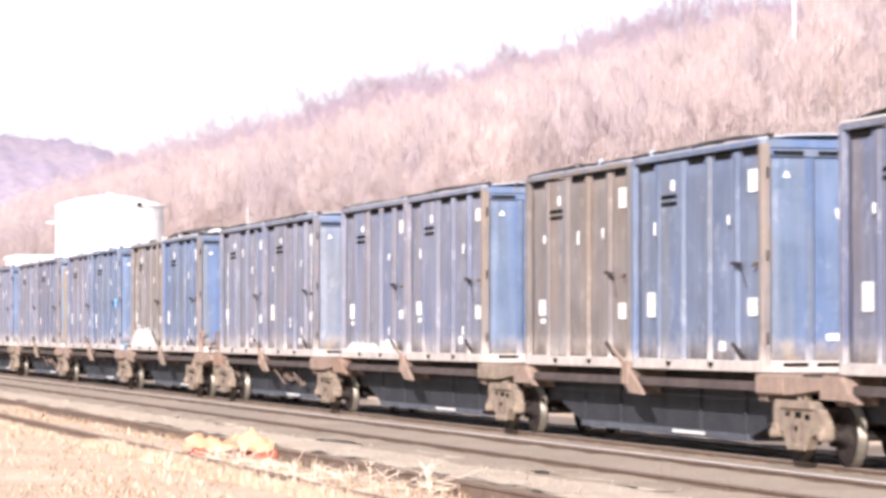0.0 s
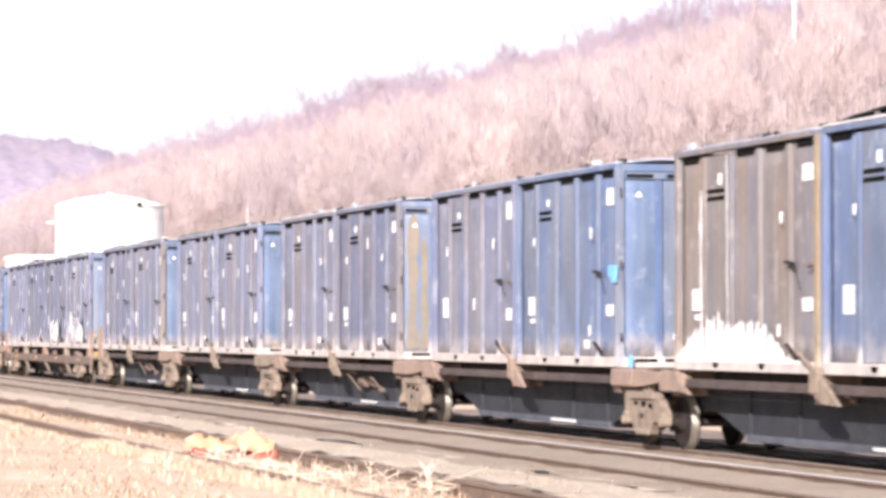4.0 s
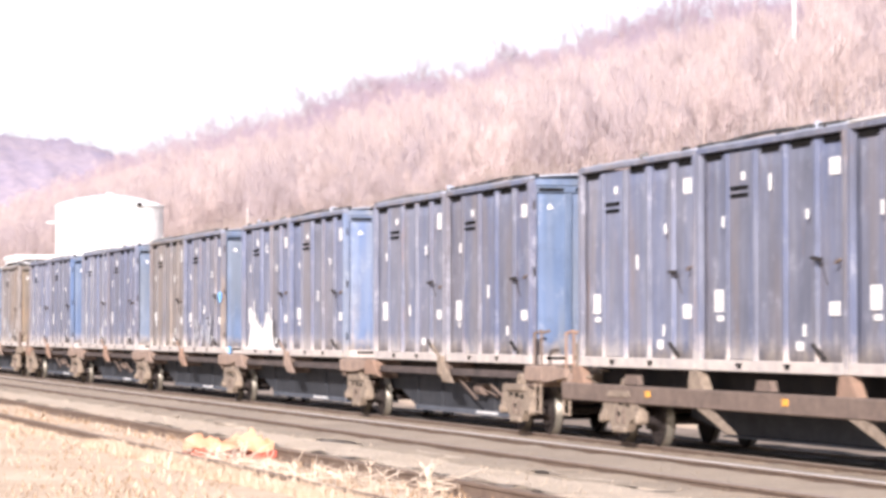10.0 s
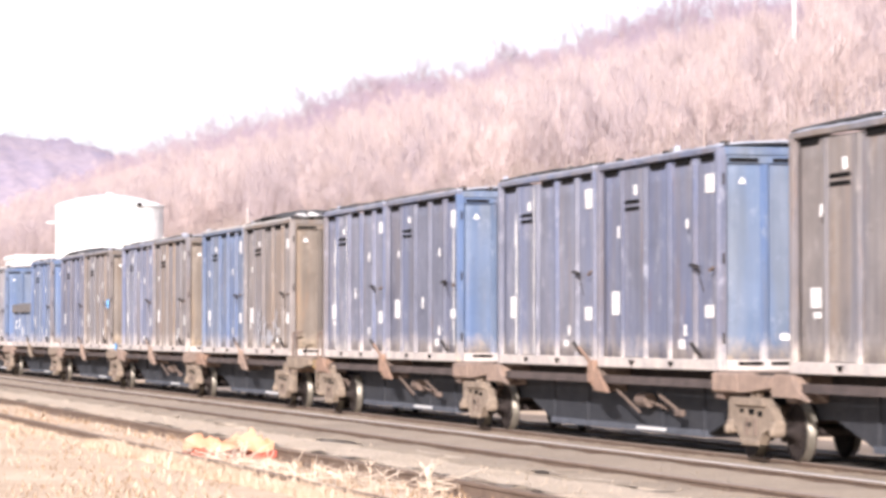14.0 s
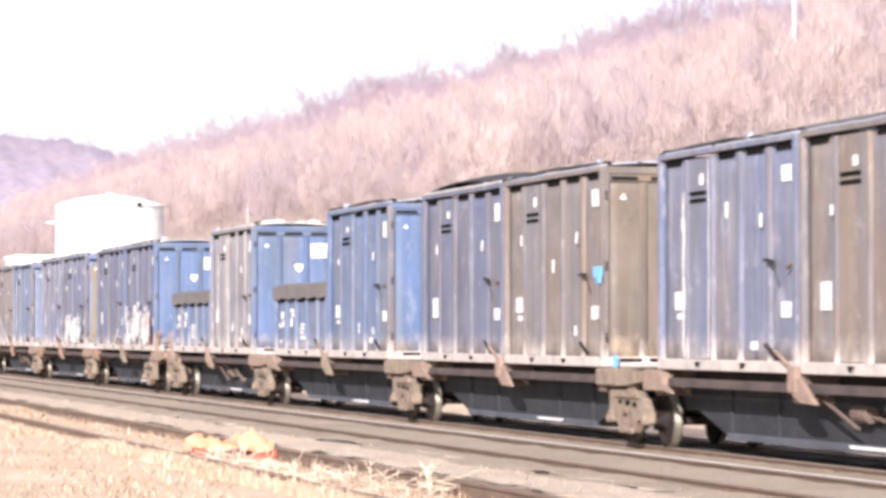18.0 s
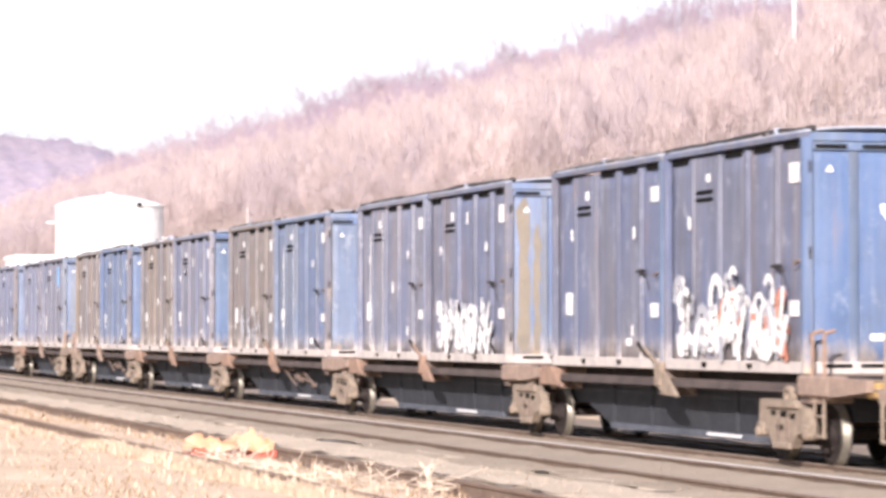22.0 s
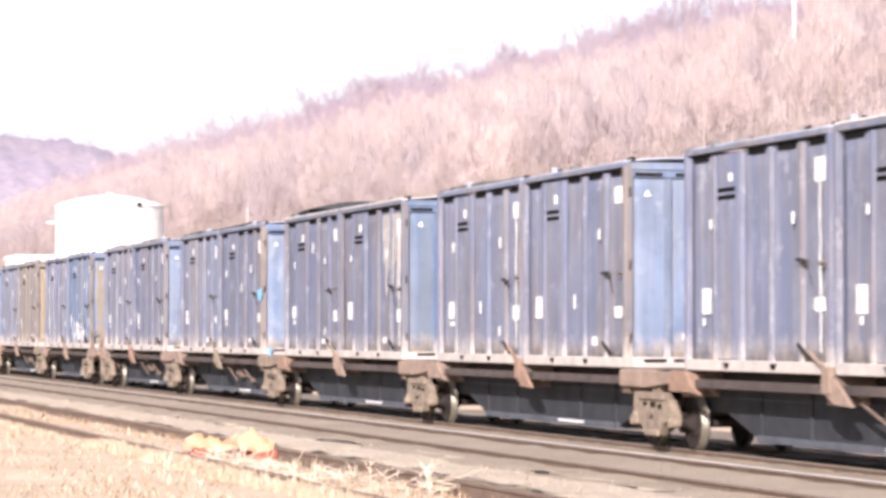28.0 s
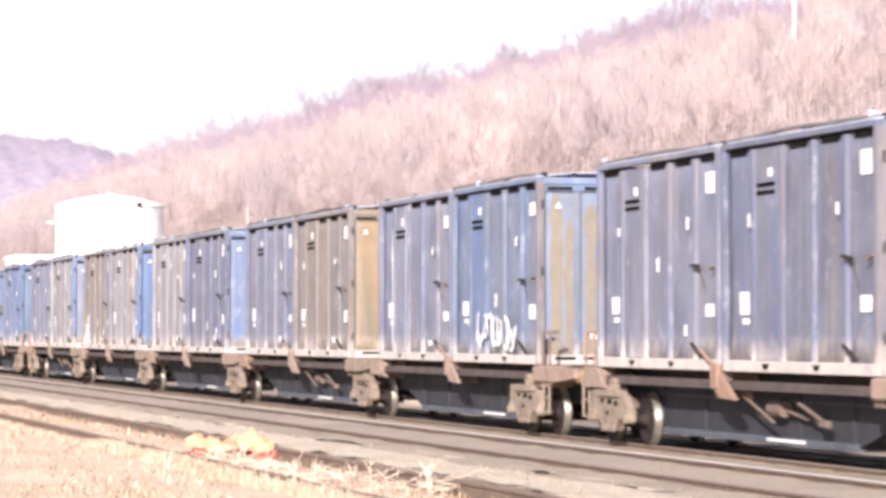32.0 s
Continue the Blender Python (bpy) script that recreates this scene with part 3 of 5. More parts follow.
def container(spec, index):
    """A tall steel waste container. spec: paint, end paint, and a string of features."""
    col, end_col, feats = spec
    feats = feats.split()
    rs = random.Random(100 + index)
    half = "half" in feats
    h = 1.55 if half else CH
    mat, emat = PAINT[col], PAINT[end_col]
    rmat, ermat = RIB_DIMMED_PAINT[col], RIB_DIMMED_PAINT[end_col]
    words = {"grey": "weathered grey-blue", "slate": "dark slate-grey", "taupe": "faded taupe-brown", "blue": "scuffed blue", "pale": "chalky pale grey"}[col]
    c = empty("waste_container")
    extra = ""
    if half:
        extra = ", half-height, under grey tarpaulin"
    elif "splash" in feats:
        extra = ", white paint splashed low down"
    elif "tag" in feats or "bigtag" in feats or "redtag" in feats:
        extra = ", pale graffiti near its foot"
    elif "dark" in feats:
        extra = " under a bulging dark tarpaulin"
    elif "drip" in feats:
        extra = ", white runs down its ribs"
    tagged(c, words + (" steel waste container" if extra else " ribbed steel waste container riding on a railcar") + extra, "container", "waste containers on the train")
    hx, hy = CL / 2, CW / 2
    inset = 0.09
    var = index % 4
    k = "half" if half else "tall"
    # skins
    side = shared(("side_panel", k, var), lambda g: panel(g, -hx + 0.1, hx - 0.1, 0.16, h - 0.12, -hy + inset, var + 1 + half * 9), True)
    part("side_panel", side, mat, c)
    part("side_panel", side, mat, c, "", turn=(0, 0, 180))
    end = shared(("end_panel", k, var), lambda g: panel(g, -hy + 0.1, hy - 0.1, 0.16, h - 0.12, -hx + 0.07, var + 20, 0.012, 8, 10), True)
    part("end_door", end, emat, c, "blue end door" if "blue" in end_col else "", turn=(0, 0, 90))
    part("end_wall", end, mat, c, "", turn=(0, 0, -90))
    part("floor", shared(("floor",), lambda g: g.box(-hx + 0.1, hx - 0.1, -hy + 0.1, hy - 0.1, 0.09, 0.155)), DUSTY_RAIL, c)
    # frame
    post = shared(("corner_post", k), lambda g: g.box(-0.075, 0.075, -0.075, 0.075, 0.0, h - 0.02, 0.015))
    for sx in (-1, 1):
        for sy in (-1, 1):
            rusty = "rust" in feats and sx == 1 and sy == -1
            part("corner_post", post, RUST_POST if rusty else (mat if sx < 0 else emat if rs.random() < 0.3 else mat), c, "rust-streaked corner post" if rusty else "", (sx * (hx - 0.076), sy * (hy - 0.076), 0))
    trail = shared(("top_rail", k), lambda g: g.box(-hx, hx, -0.055, 0.055, h - 0.085, h, 0.012))
    tend = shared(("top_end_rail", k), lambda g: g.box(-0.055, 0.055, -hy + 0.11, hy - 0.11, h - 0.134, h - 0.004, 0.012))
    for s in (-1, 1):
        part("top_rail", trail, mat, c, "", (0, s * (hy - 0.055), 0))
        part("top_end_rail", tend, emat if s > 0 else mat, c, "", (s * (hx - 0.055), 0, 0))
    sill = shared(("bottom_sill",), lambda g: g.box(-hx + 0.15, hx - 0.15, -0.05, 0.05, 0, 0.17, 0.01))
    send = shared(("end_sill",), lambda g: g.box(-0.05, 0.05, -hy + 0.15, hy - 0.15, 0, 0.17, 0.01))
    for s in (-1, 1):
        part("bottom_sill", sill, DUSTY_RAIL, c, "dust-coated bottom sill" if s < 0 else "", (0, s * (hy - 0.05), 0))
        part("end_sill", send, DUSTY_RAIL, c, "", (s * (hx - 0.05), 0, 0))
    # pocket openings are flat black plates, their inner shade put in the colour
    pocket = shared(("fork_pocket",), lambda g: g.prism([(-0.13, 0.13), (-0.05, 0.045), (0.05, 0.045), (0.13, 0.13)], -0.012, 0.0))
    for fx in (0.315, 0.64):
        part("fork_pocket", pocket, BLACK_MARK_SHADE, c, "dark fork pocket", (-hx + fx * CL, -hy, 0))
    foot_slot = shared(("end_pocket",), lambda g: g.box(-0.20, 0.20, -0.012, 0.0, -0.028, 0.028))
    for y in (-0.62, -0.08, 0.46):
        part("fork_pocket", foot_slot, BLACK_MARK_SHADE, c, "dark slot in the end sill", (hx, y, 0.115), (0, 0, 90))
    # ribs
    rib = shared(("rib", k), lambda g: hat_rib(g, 0.165, h - 0.135))
    for i in range(1, 5):
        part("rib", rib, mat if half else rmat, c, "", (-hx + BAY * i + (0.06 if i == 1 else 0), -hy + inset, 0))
        part("rib", rib, mat, c, "", (-hx + BAY * i, hy - inset, 0), (0, 0, 180))
    erib = shared(("end_rib", k), lambda g: hat_rib(g, 0.165, h - 0.27, 0.15, 0.055))
    for y in (-0.36, 0.36):
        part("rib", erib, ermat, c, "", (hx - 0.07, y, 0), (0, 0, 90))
        part("rib", erib, mat, c, "", (-hx + 0.07, y, 0), (0, 0, -90))
    part("end_lintel", shared(("end_lintel", k), lambda g: g.box(-0.055, 0, -hy + 0.16, hy - 0.16, h - 0.26, h - 0.14, 0.008)), emat, c, "", (hx - 0.02, 0, 0))
    # flat black bars that paint the shade below the top rails
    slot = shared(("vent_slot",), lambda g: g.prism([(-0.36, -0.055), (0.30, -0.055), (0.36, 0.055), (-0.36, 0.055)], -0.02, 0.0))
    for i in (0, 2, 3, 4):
        part("vent_slot", slot, BLACK_MARK_SHADE, c, "black bar painting the shade under the top rail", (-hx + BAY * (i + 0.5) + 0.02, -hy + inset - 0.004, h - 0.143))
    eshade = shared(("end_shade_bar",), lambda g: g.box(-0.24, 0.24, -0.012, 0.0, -0.03, 0.03))
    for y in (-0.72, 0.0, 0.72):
        part("vent_slot", eshade, BLACK_MARK_SHADE, c, "", (hx - 0.016, y, h - 0.205), (0, 0, 90))
    # roof sheet
    if not half:
        kind = "bowed" if "dark" in feats or "bow" in feats else "flat"
        tv = index % 3
        tm = shared(("tarp", kind, tv), lambda g: tarp_mesh(g, kind, CH, 50 + tv), True)
        tmat = TARP_DARK if "dark" in feats else TARP_WHITE if "white" in feats else TARP_BLUE
        part("roof_sheet", tm, tmat, c, "dark roof tarpaulin" if "dark" in feats else "faded roof sheet")
        if "dark" in feats or "white" in feats:
            hem = shared(("tarp_hem",), lambda g: g.box(-hx + 0.05, hx - 0.1, -hy + 0.004, -hy + 0.05, CH + 0.004, CH + 0.05, 0.012))
            part("tarp_hem", hem, TARP_WHITE, c, "pale lashed hem")
        if "dark" not in feats and "white" not in feats and rs.random() < 0.8:
            rv = index % 4
            roll = shared(("sheet_roll", rv), lambda g: sheet_roll(g, rv), True)
            part("sheet_roll", roll, TARP_GREY if rs.random() < 0.5 else TARP_DARK, c, "rolled edge of the roof sheet", (0, -hy + 0.06, CH))
        for j in range(rs.randint(2, 5)):
            lump = shared(("lashing", j % 3), lambda g: g.box(-0.07 - 0.04 * (j % 3), 0.08, -0.04, 0.05, -0.02, 0.05 + 0.02 * (j % 3), 0.02))
            part("lashing", lump, (STEEL_DARK, TARP_GREY, TARP_BLUE)[j % 3], c, "", (rs.uniform(-hx + 0.2, hx - 0.2), -hy + 0.07, CH + 0.03), (rs.uniform(-15, 15), rs.uniform(-12, 12), rs.uniform(-30, 30)))
        for j in range(rs.randint(1, 3)):
            part("roof_clamp", shared(("roof_clamp",), lambda g: g.box(-0.11, 0.11, -0.05, 0.05, 0, 0.09, 0.02)), STEEL_DARK, c, "", (hx - 0.12, -hy + 0.16 + 0.55 * j, CH + 0.0))
        if "cap" in feats:
            for q in range(7):
                cap = shared(("torn_sheet", q % 3), lambda g: g.box(-0.12 - 0.05 * (q % 3), 0.16, -0.13, 0.10 + 0.04 * (q % 3), -0.03, 0.05 + 0.02 * (q % 3), 0.035))
                part("torn_sheet", cap, TARP_WHITE if q % 3 else TARP_GREY, c, "crumpled white sheeting", (hx - 0.2 - 0.3 * rs.random(), -0.95 + 0.31 * q + rs.uniform(-0.1, 0.1), CH + 0.07), (rs.uniform(-20, 20), rs.uniform(-20, 20), rs.uniform(0, 90)))
    else:
        def half_tarp(g):
            n = 20
            out = []
            for i in range(n + 1):
                u = i / n
                out.append((-hx - 0.02 + (CL + 0.04) * u, 0.25 + 0.03 * math.sin(math.pi * u) + 0.02 * math.sin(9 * u)))
            for (xa, za), (xb, zb) in zip(out, out[1:]):
                ha, hb = (-0.09 - 0.05 * abs(math.sin((q + hx) / BAY * math.pi)) for q in (xa, xb))
                g.add([(xa, -hy - 0.03, ha), (xb, -hy - 0.03, hb), (xb, -hy - 0.02, zb - 0.06), (xa, -hy - 0.02, za - 0.06), (xa, -hy + 0.25, za), (xb, -hy + 0.25, zb),
                       (xa, hy - 0.25, za), (xb, hy - 0.25, zb), (xa, hy + 0.02, -0.1), (xb, hy + 0.02, -0.1)],
                      [(0, 1, 2, 3), (3, 2, 5, 4), (4, 5, 7, 6), (6, 7, 9, 8)])
            for s, xe in ((0, -hx - 0.02), (1, hx + 0.02)):
                g.add([(xe, -hy - 0.03, -0.10), (xe, hy + 0.02, -0.1), (xe, hy - 0.25, 0.25), (xe, -hy + 0.25, 0.25), (xe, -hy - 0.02, 0.19)], [(0, 4, 3, 2, 1) if s == 0 else (0, 1, 2, 3, 4)])
        part("tarpaulin", weld(shared(("half_tarp",), half_tarp, False)), TARP_GREY, c, "grey tarpaulin tied over the load", (0, 0, h))
    # markings
    if not half:
        board = shared(("marking_board",), lambda g: g.box(-BAY / 2 + 0.16, BAY / 2 - 0.10, -0.03, 0.0, 0.18, CH - 0.14, 0.004))
        part("marking_board", board, mat, c, "", (-hx + BAY * 1.5, -hy + inset - 0.012, 0))
        bar = shared(("stencil_bar",), lambda g: g.box(-0.36, 0.36, -0.012, 0, -0.032, 0.032))
        for z in (2.76, 2.645):
            part("stencil_bar", bar, BLACK_MARK_SHADE, c, "black stencilled bar", (-hx + BAY * 1.5, -hy + inset - 0.041, z))
        for i, (fx, z, w, t) in enumerate(MARKS):
            if i not in (0, 1, 4, 5) and rs.random() < 0.2:
                continue
            t2 = t * rs.choice((0.72, 0.85, 1.0))
            key = ("white_plate", i, round(t2, 2))
            plate = shared(key, lambda g: g.box(-w / 2, w / 2, -0.012, 0.0, -t2 / 2, t2 / 2))
            depth = -hy if i in (2, 3) else -hy + inset - 0.010 - (0.035 if i == 1 else 0)
            if i in (2, 3):
                depth -= -0.004
            zp = z + rs.uniform(-0.04, 0.04)
            part("white_plate", plate, WHITE_MARK, c, "", (-hx + fx * CL, depth, zp))
            if i == 5 and t2 < t:
                part("white_plate", shared(("sub_plate",), lambda g: g.box(-0.13, 0.13, -0.012, 0.0, -0.045, 0.045)), WHITE_MARK, c, "", (-hx + fx * CL + 0.06, depth, zp - t2 / 2 - 0.10))
        for i, (fx, z) in enumerate(((0.3 * rs.random() + 0.1, 0.75), (0.72, 0.62), (0.5, 2.4 * rs.random() + 0.6))):
            if rs.random() < 0.6:
                part("white_plate", shared(("chalk_mark", i), lambda g: g.box(-0.05, 0.05, -0.01, 0, -0.06 - 0.03 * i, 0.06 + 0.03 * i)), WHITE_MARK, c, "chalked patch", (-hx + fx * CL, -hy + inset - 0.014, z))
    else:
        for fx, z, w, t in ((0.12, 1.02, 0.30, 0.18), (0.13, 0.80, 0.22, 0.16), (0.07, 0.76, 0.14, 0.12), (0.09, 0.36, 0.18, 0.07), (0.31, 1.13, 0.42, 0.09), (0.33, 1.02, 0.30, 0.08), (0.30, 0.84, 0.24, 0.22), (0.52, 0.78, 0.50, 0.06), (0.51, 0.68, 0.54, 0.06), (0.50, 0.58, 0.46, 0.06), (0.52, 0.46, 0.50, 0.09)):
            part("white_plate", shared(("half_plate", w, t), lambda g: g.box(-w / 2, w / 2, -0.012, 0.0, -t / 2, t / 2)), WHITE_MARK, c, "", (-hx + fx * CL, -hy + inset - 0.014, z))
    # latches and lashings
    latch = shared(("latch_bar",), lambda g: g.prism([(-0.20, -0.012), (0.10, -0.04), (0.20, -0.02), (0.14, 0.02), (-0.16, 0.028)], -0.045, 0.0).rod((0.16, -0.03, 0), (0.46, -0.03, -0.36), 0.008, None, 6))
    keeper = shared(("latch_keeper",), lambda g: g.prism([(-0.11, -0.03), (-0.04, -0.04), (0.11, 0.01), (0.10, 0.04), (-0.05, 0.015)], -0.045, 0.0))
    if not half:
        part("latch_bar", latch, STEEL_DARK, c, "dark steel latch bar", (-hx + 0.825 * CL, -hy + 0.02, 1.60 + rs.uniform(-0.05, 0.05)), (0, rs.uniform(-8, 8), 0))
        part("latch_keeper", keeper, STEEL, c, "brown latch keeper by the post", (-hx + 0.955 * CL, -hy + 0.02, 1.57 + rs.uniform(-0.05, 0.05)), (0, rs.uniform(-8, 8), 0))
    part("foot_latch", shared(("foot_latch",), lambda g: g.box(-0.24, 0.24, -0.05, 0, -0.03, 0.03, 0.01)), STEEL_DARK, c, "", (-hx + 0.84 * CL, -hy + 0.015, 0.32), (0, 24, 0))
    hinge = shared(("hinge",), lambda g: g.rod((0, 0, -0.08), (0, 0, 0.08), 0.018, None, 8))
    for z in (0.5, h * 0.5, h - 0.5):
        part("hinge", hinge, STEEL_DARK, c, "", (hx + 0.012, -hy + 0.09, z))
    # end door marks
    if not half:
        tri = shared(("end_mark",), lambda g: g.prism([(-0.065, -0.045), (0.065, -0.045), (0.0, 0.06)], -0.01, 0))
        part("end_mark", tri, WHITE_MARK, c, "", (hx - 0.064, -hy + 0.42, 2.92), (0, 0, 90))
        blob = shared(("end_badge",), lambda g: g.prism([(-0.12, 0.1), (-0.1, -0.02), (0.0, -0.13), (0.1, -0.02), (0.12, 0.1)], -0.01, 0))
        if rs.random() < 0.75 or "panel" in feats:
            part("end_badge", blob, WHITE_MARK, c, "", (hx - 0.064, 0.16, 2.32), (0, 0, 90))
        part("end_mark", shared(("end_tag",), lambda g: g.box(-0.11, 0.11, -0.01, 0, -0.05, 0.05)), WHITE_MARK, c, "", (hx - 0.064, 0.0, 0.52), (0, 0, 90))
        if "panel" in feats:
            part("end_sign", shared(("end_sign",), lambda g: g.box(-0.22, 0.22, -0.016, 0, -0.19, 0.19, 0.004)), WHITE_MARK, c, "white sign plate", (hx - 0.06, 0.70, 2.78), (0, 0, 90))
    # wear that sets this one apart
    if "stain" in feats:
        for q, (y, w, hh) in enumerate(((-0.78, 0.34, 2.9), (-0.52, 0.22, 2.4), (-0.1, 0.3, 2.7), (0.2, 0.16, 1.6))):
            part("tan_stain", shared(("stain", index, q), lambda g: drip(g, hh, w, index + q)), TAN_STAIN, c, "yellow-tan run down the end door", (hx - 0.062, y, 0.25), (0, 0, 90))
    if "foot" in feats:
        part("paint_splash", shared(("foot", index), lambda g: splash(g, 5.4, 0.30, index, ((0.35, 0.3, 0.8), (0.8, 0.15, 1.0)))), WHITE_MARK, c, "pale crust along the foot", (0.0, -hy + 0.0, 0.15))
    if "splash" in feats:
        part("paint_splash", shared(("splash", index), lambda g: splash(g, 5.2, 1.15, index, SPLASHES["tall" if "tallsplash" in feats else "low"])), WHITE_MARK, c, "splashed white paint", (-0.2, -hy + 0.0, 0.14))["kind"] = "stuff"
    if "tag" in feats:
        part("graffiti", shared(("tag", index), lambda g: tag_shapes(g, 2.6, 1.0, index)), WHITE_MARK if "fresh" in feats else FADED_SPRAY, c, "pale sprayed loops", (0.2, -hy - 0.004, 0.22))["kind"] = "stuff"
    if "bigtag" in feats:
        part("graffiti", shared(("bigtag", index), lambda g: tag_shapes(g, 2.2 if "small" in feats else 3.7, 0.85 if "small" in feats else 1.05, index, False, True)), [WHITE_MARK, FADED_SPRAY], c, "large white sprayed shapes", (0.0, -hy - 0.004, 0.2))["kind"] = "stuff"
    if "redtag" in feats:
        part("graffiti", shared(("redtag", index), lambda g: tag_shapes(g, 4.6, 1.35, index, True, True)), [WHITE_MARK, RED_SPRAY, FADED_SPRAY], c, "large white and red sprayed shapes", (0.1, -hy - 0.004, 0.2))["kind"] = "stuff"
    if "drip" in feats:
        for j in range(2):
            part("white_run", shared(("drip", index, j), lambda g: drip(g, 2.6 + 0.5 * j, 0.13 - 0.05 * j, index + j)), WHITE_MARK, c, "run of white paint", (-hx + BAY * (1.06 + j * 0.95), -hy - 0.003, 0.2))
    if "fdrip" in feats:
        part("white_run", shared(("fdrip", index), lambda g: drip(g, 2.7, 0.13, index)), WHITE_MARK, c, "pale run beside the corner post", (hx - 0.5, -hy + 0.06, 0.3))
    if "chalk" in feats:
        for q in range(9):
            part("chalked_run", shared(("chalked", q), lambda g: drip(g, 0.8 + 0.25 * (q * 7 % 5), 0.2 + 0.05 * (q % 3), 40 + q)), CHALKED, c, "paint chalked white", (hx - 0.25 - 0.2 * q, -hy + inset - 0.012 - 0.002 * q, CH - 0.26), (0, 180, 0))
    if "cloth" in feats:
        rag = shared(("rag",), lambda g: g.box(-0.22, 0.22, -0.04, 0, -0.1, 0.1, 0.03).box(-0.05, 0.2, -0.05, -0.01, -0.2, -0.02, 0.02))
        part("rag", rag, LIGHT_BLUE, c, "bright blue rag", (hx - 0.12, -hy - 0.002, 1.62))
        part("rag", rag, LIGHT_BLUE, c, "bright blue rag", (hx - 0.05, -hy + 0.25, 0.1))
    if "sheet" in feats:
        part("blue_patch", shared(("blue_patch",), lambda g: g.box(-0.2, 0.2, -0.01, 0, -0.36, 0.36)), LIGHT_BLUE, c, "light blue paint patch", (hx - BAY * 1.5, -hy + inset - 0.012, 2.75))
    if "burst" in feats:
        part("dark_blot", shared(("dark_blot",), lambda g: g.prism([(-0.17, -0.05), (-0.02, -0.16), (0.17, -0.06), (0.13, 0.12), (-0.10, 0.14)], -0.012, 0.0)), BLACK_MARK_SHADE, c, "black sprayed blot", (-hx + 0.32 * CL, -hy + inset - 0.05, 2.42))
        part("white_blot", shared(("white_blot",), lambda g: g.prism([(-0.08, -0.04), (0.04, -0.07), (0.09, 0.03), (-0.03, 0.07)], -0.008, 0.0)), WHITE_MARK, c, "", (-hx + 0.33 * CL, -hy + inset - 0.066, 2.43))
    if "whitepatch" in feats:
        part("white_patch", shared(("white_patch",), lambda g: g.box(-0.42, 0.42, -0.01, 0, -0.35, 0.35)), WHITE_MARK, c, "white patch", (-hx + BAY * 0.55, -hy + inset - 0.012, 0.55))
    return c


# ---- railcars ----
def side_frame(g):
    """A cast truck side frame: arched top, solid web, narrow lower chord, bearing boxes; holes are black plates, their
    shade in the colour.
    """
    y0, y1 = -0.07, 0.07
    g.prism([(-0.95, 0.50), (-0.62, 0.46), (-0.42, 0.22), (0.30, 0.22), (0.46, 0.40), (0.72, 0.46), (0.95, 0.46), (0.95, 0.60), (0.72, 0.80), (0.45, 0.91), (-0.88, 0.91), (-0.95, 0.85)], y0, y1)
    g.prism([(-0.60, 0.80), (0.60, 0.80), (0.52, 0.90), (-0.52, 0.90)], y0 - 0.05, y0 + 0.01)
    g.box(-0.34, 0.34, y0 - 0.04, y0 + 0.01, 0.20, 0.30, 0.02)
    for s in (-1, 1):
        g.box(s * 0.86 - 0.12, s * 0.86 + 0.12, y0 - 0.03, y1 + 0.03, 0.37, 0.58, 0.03)
        g.lathe([(0.0, -0.13), (0.06, -0.13), (0.08, -0.11), (0.08, 0.05)], 12, "y", (s * 0.915, 0, 0.43))
    g.box(-0.10, 0.12, y0 - 0.008, y0 + 0.01, 0.66, 0.75, 0, 1)
    g.box(0.26, 0.44, y0 - 0.008, y0 + 0.01, 0.64, 0.72, 0, 1)
    g.box(-0.46, -0.30, y0 - 0.008, y0 + 0.01, 0.68, 0.75, 0, 1)
    g.box(-0.26, -0.02, y0 - 0.008, y0 + 0.01, 0.47, 0.55, 0, 1)
    g.lathe([(0.09, -0.05), (0.15, -0.05), (0.15, 0.05), (0.09, 0.05), (0.09, -0.05)], 12, "y", (0.08, 0, 0.96))


def spring(g):
    prof = []
    for k in range(9):
        prof += [(0.075, 0.36 + 0.03 * k), (0.058, 0.375 + 0.03 * k)]
    g.lathe(prof, 10, "z", (0, -0.03, 0))


WHEEL_R = 0.43


def wheelset_mesh(g):
    """Two flanged wheels on an axle, turning about y."""
    r = WHEEL_R
    for s in (-1, 1):
        o = s * 0.755
        prof = [(0.0, 0.13), (0.10, 0.13), (0.13, 0.06), (0.28, 0.02), (0.35, 0.065), (r - 0.005, 0.065), (r, 0.055), (r + 0.004, -0.045), (r + 0.028, -0.055), (r + 0.026, -0.075), (0.35, -0.075), (0.28, -0.03), (0.12, -0.07), (0.0, -0.07)]
        pr = [(rr, o + s * hh) for rr, hh in prof]
        if s < 0:
            g.lathe(pr, 28, "y", mis=[0, 0, 0, 0, 0, 1, 1, 1, 0, 0, 0, 0, 0])
        else:
            g.lathe(pr[::-1], 28, "y", mis=[0, 0, 0, 0, 0, 1, 1, 1, 0, 0, 0, 0, 0])
        for k in range(6):
            a = k * math.pi / 3
            g.rod((0.2 * math.cos(a), o + s * 0.02, 0.2 * math.sin(a)), (0.2 * math.cos(a), o + s * 0.055, 0.2 * math.sin(a)), 0.035, None, 6)
    g.rod((0, -0.98, 0), (0, 0.98, 0), 0.075, None, 10)


WHEELSETS = []


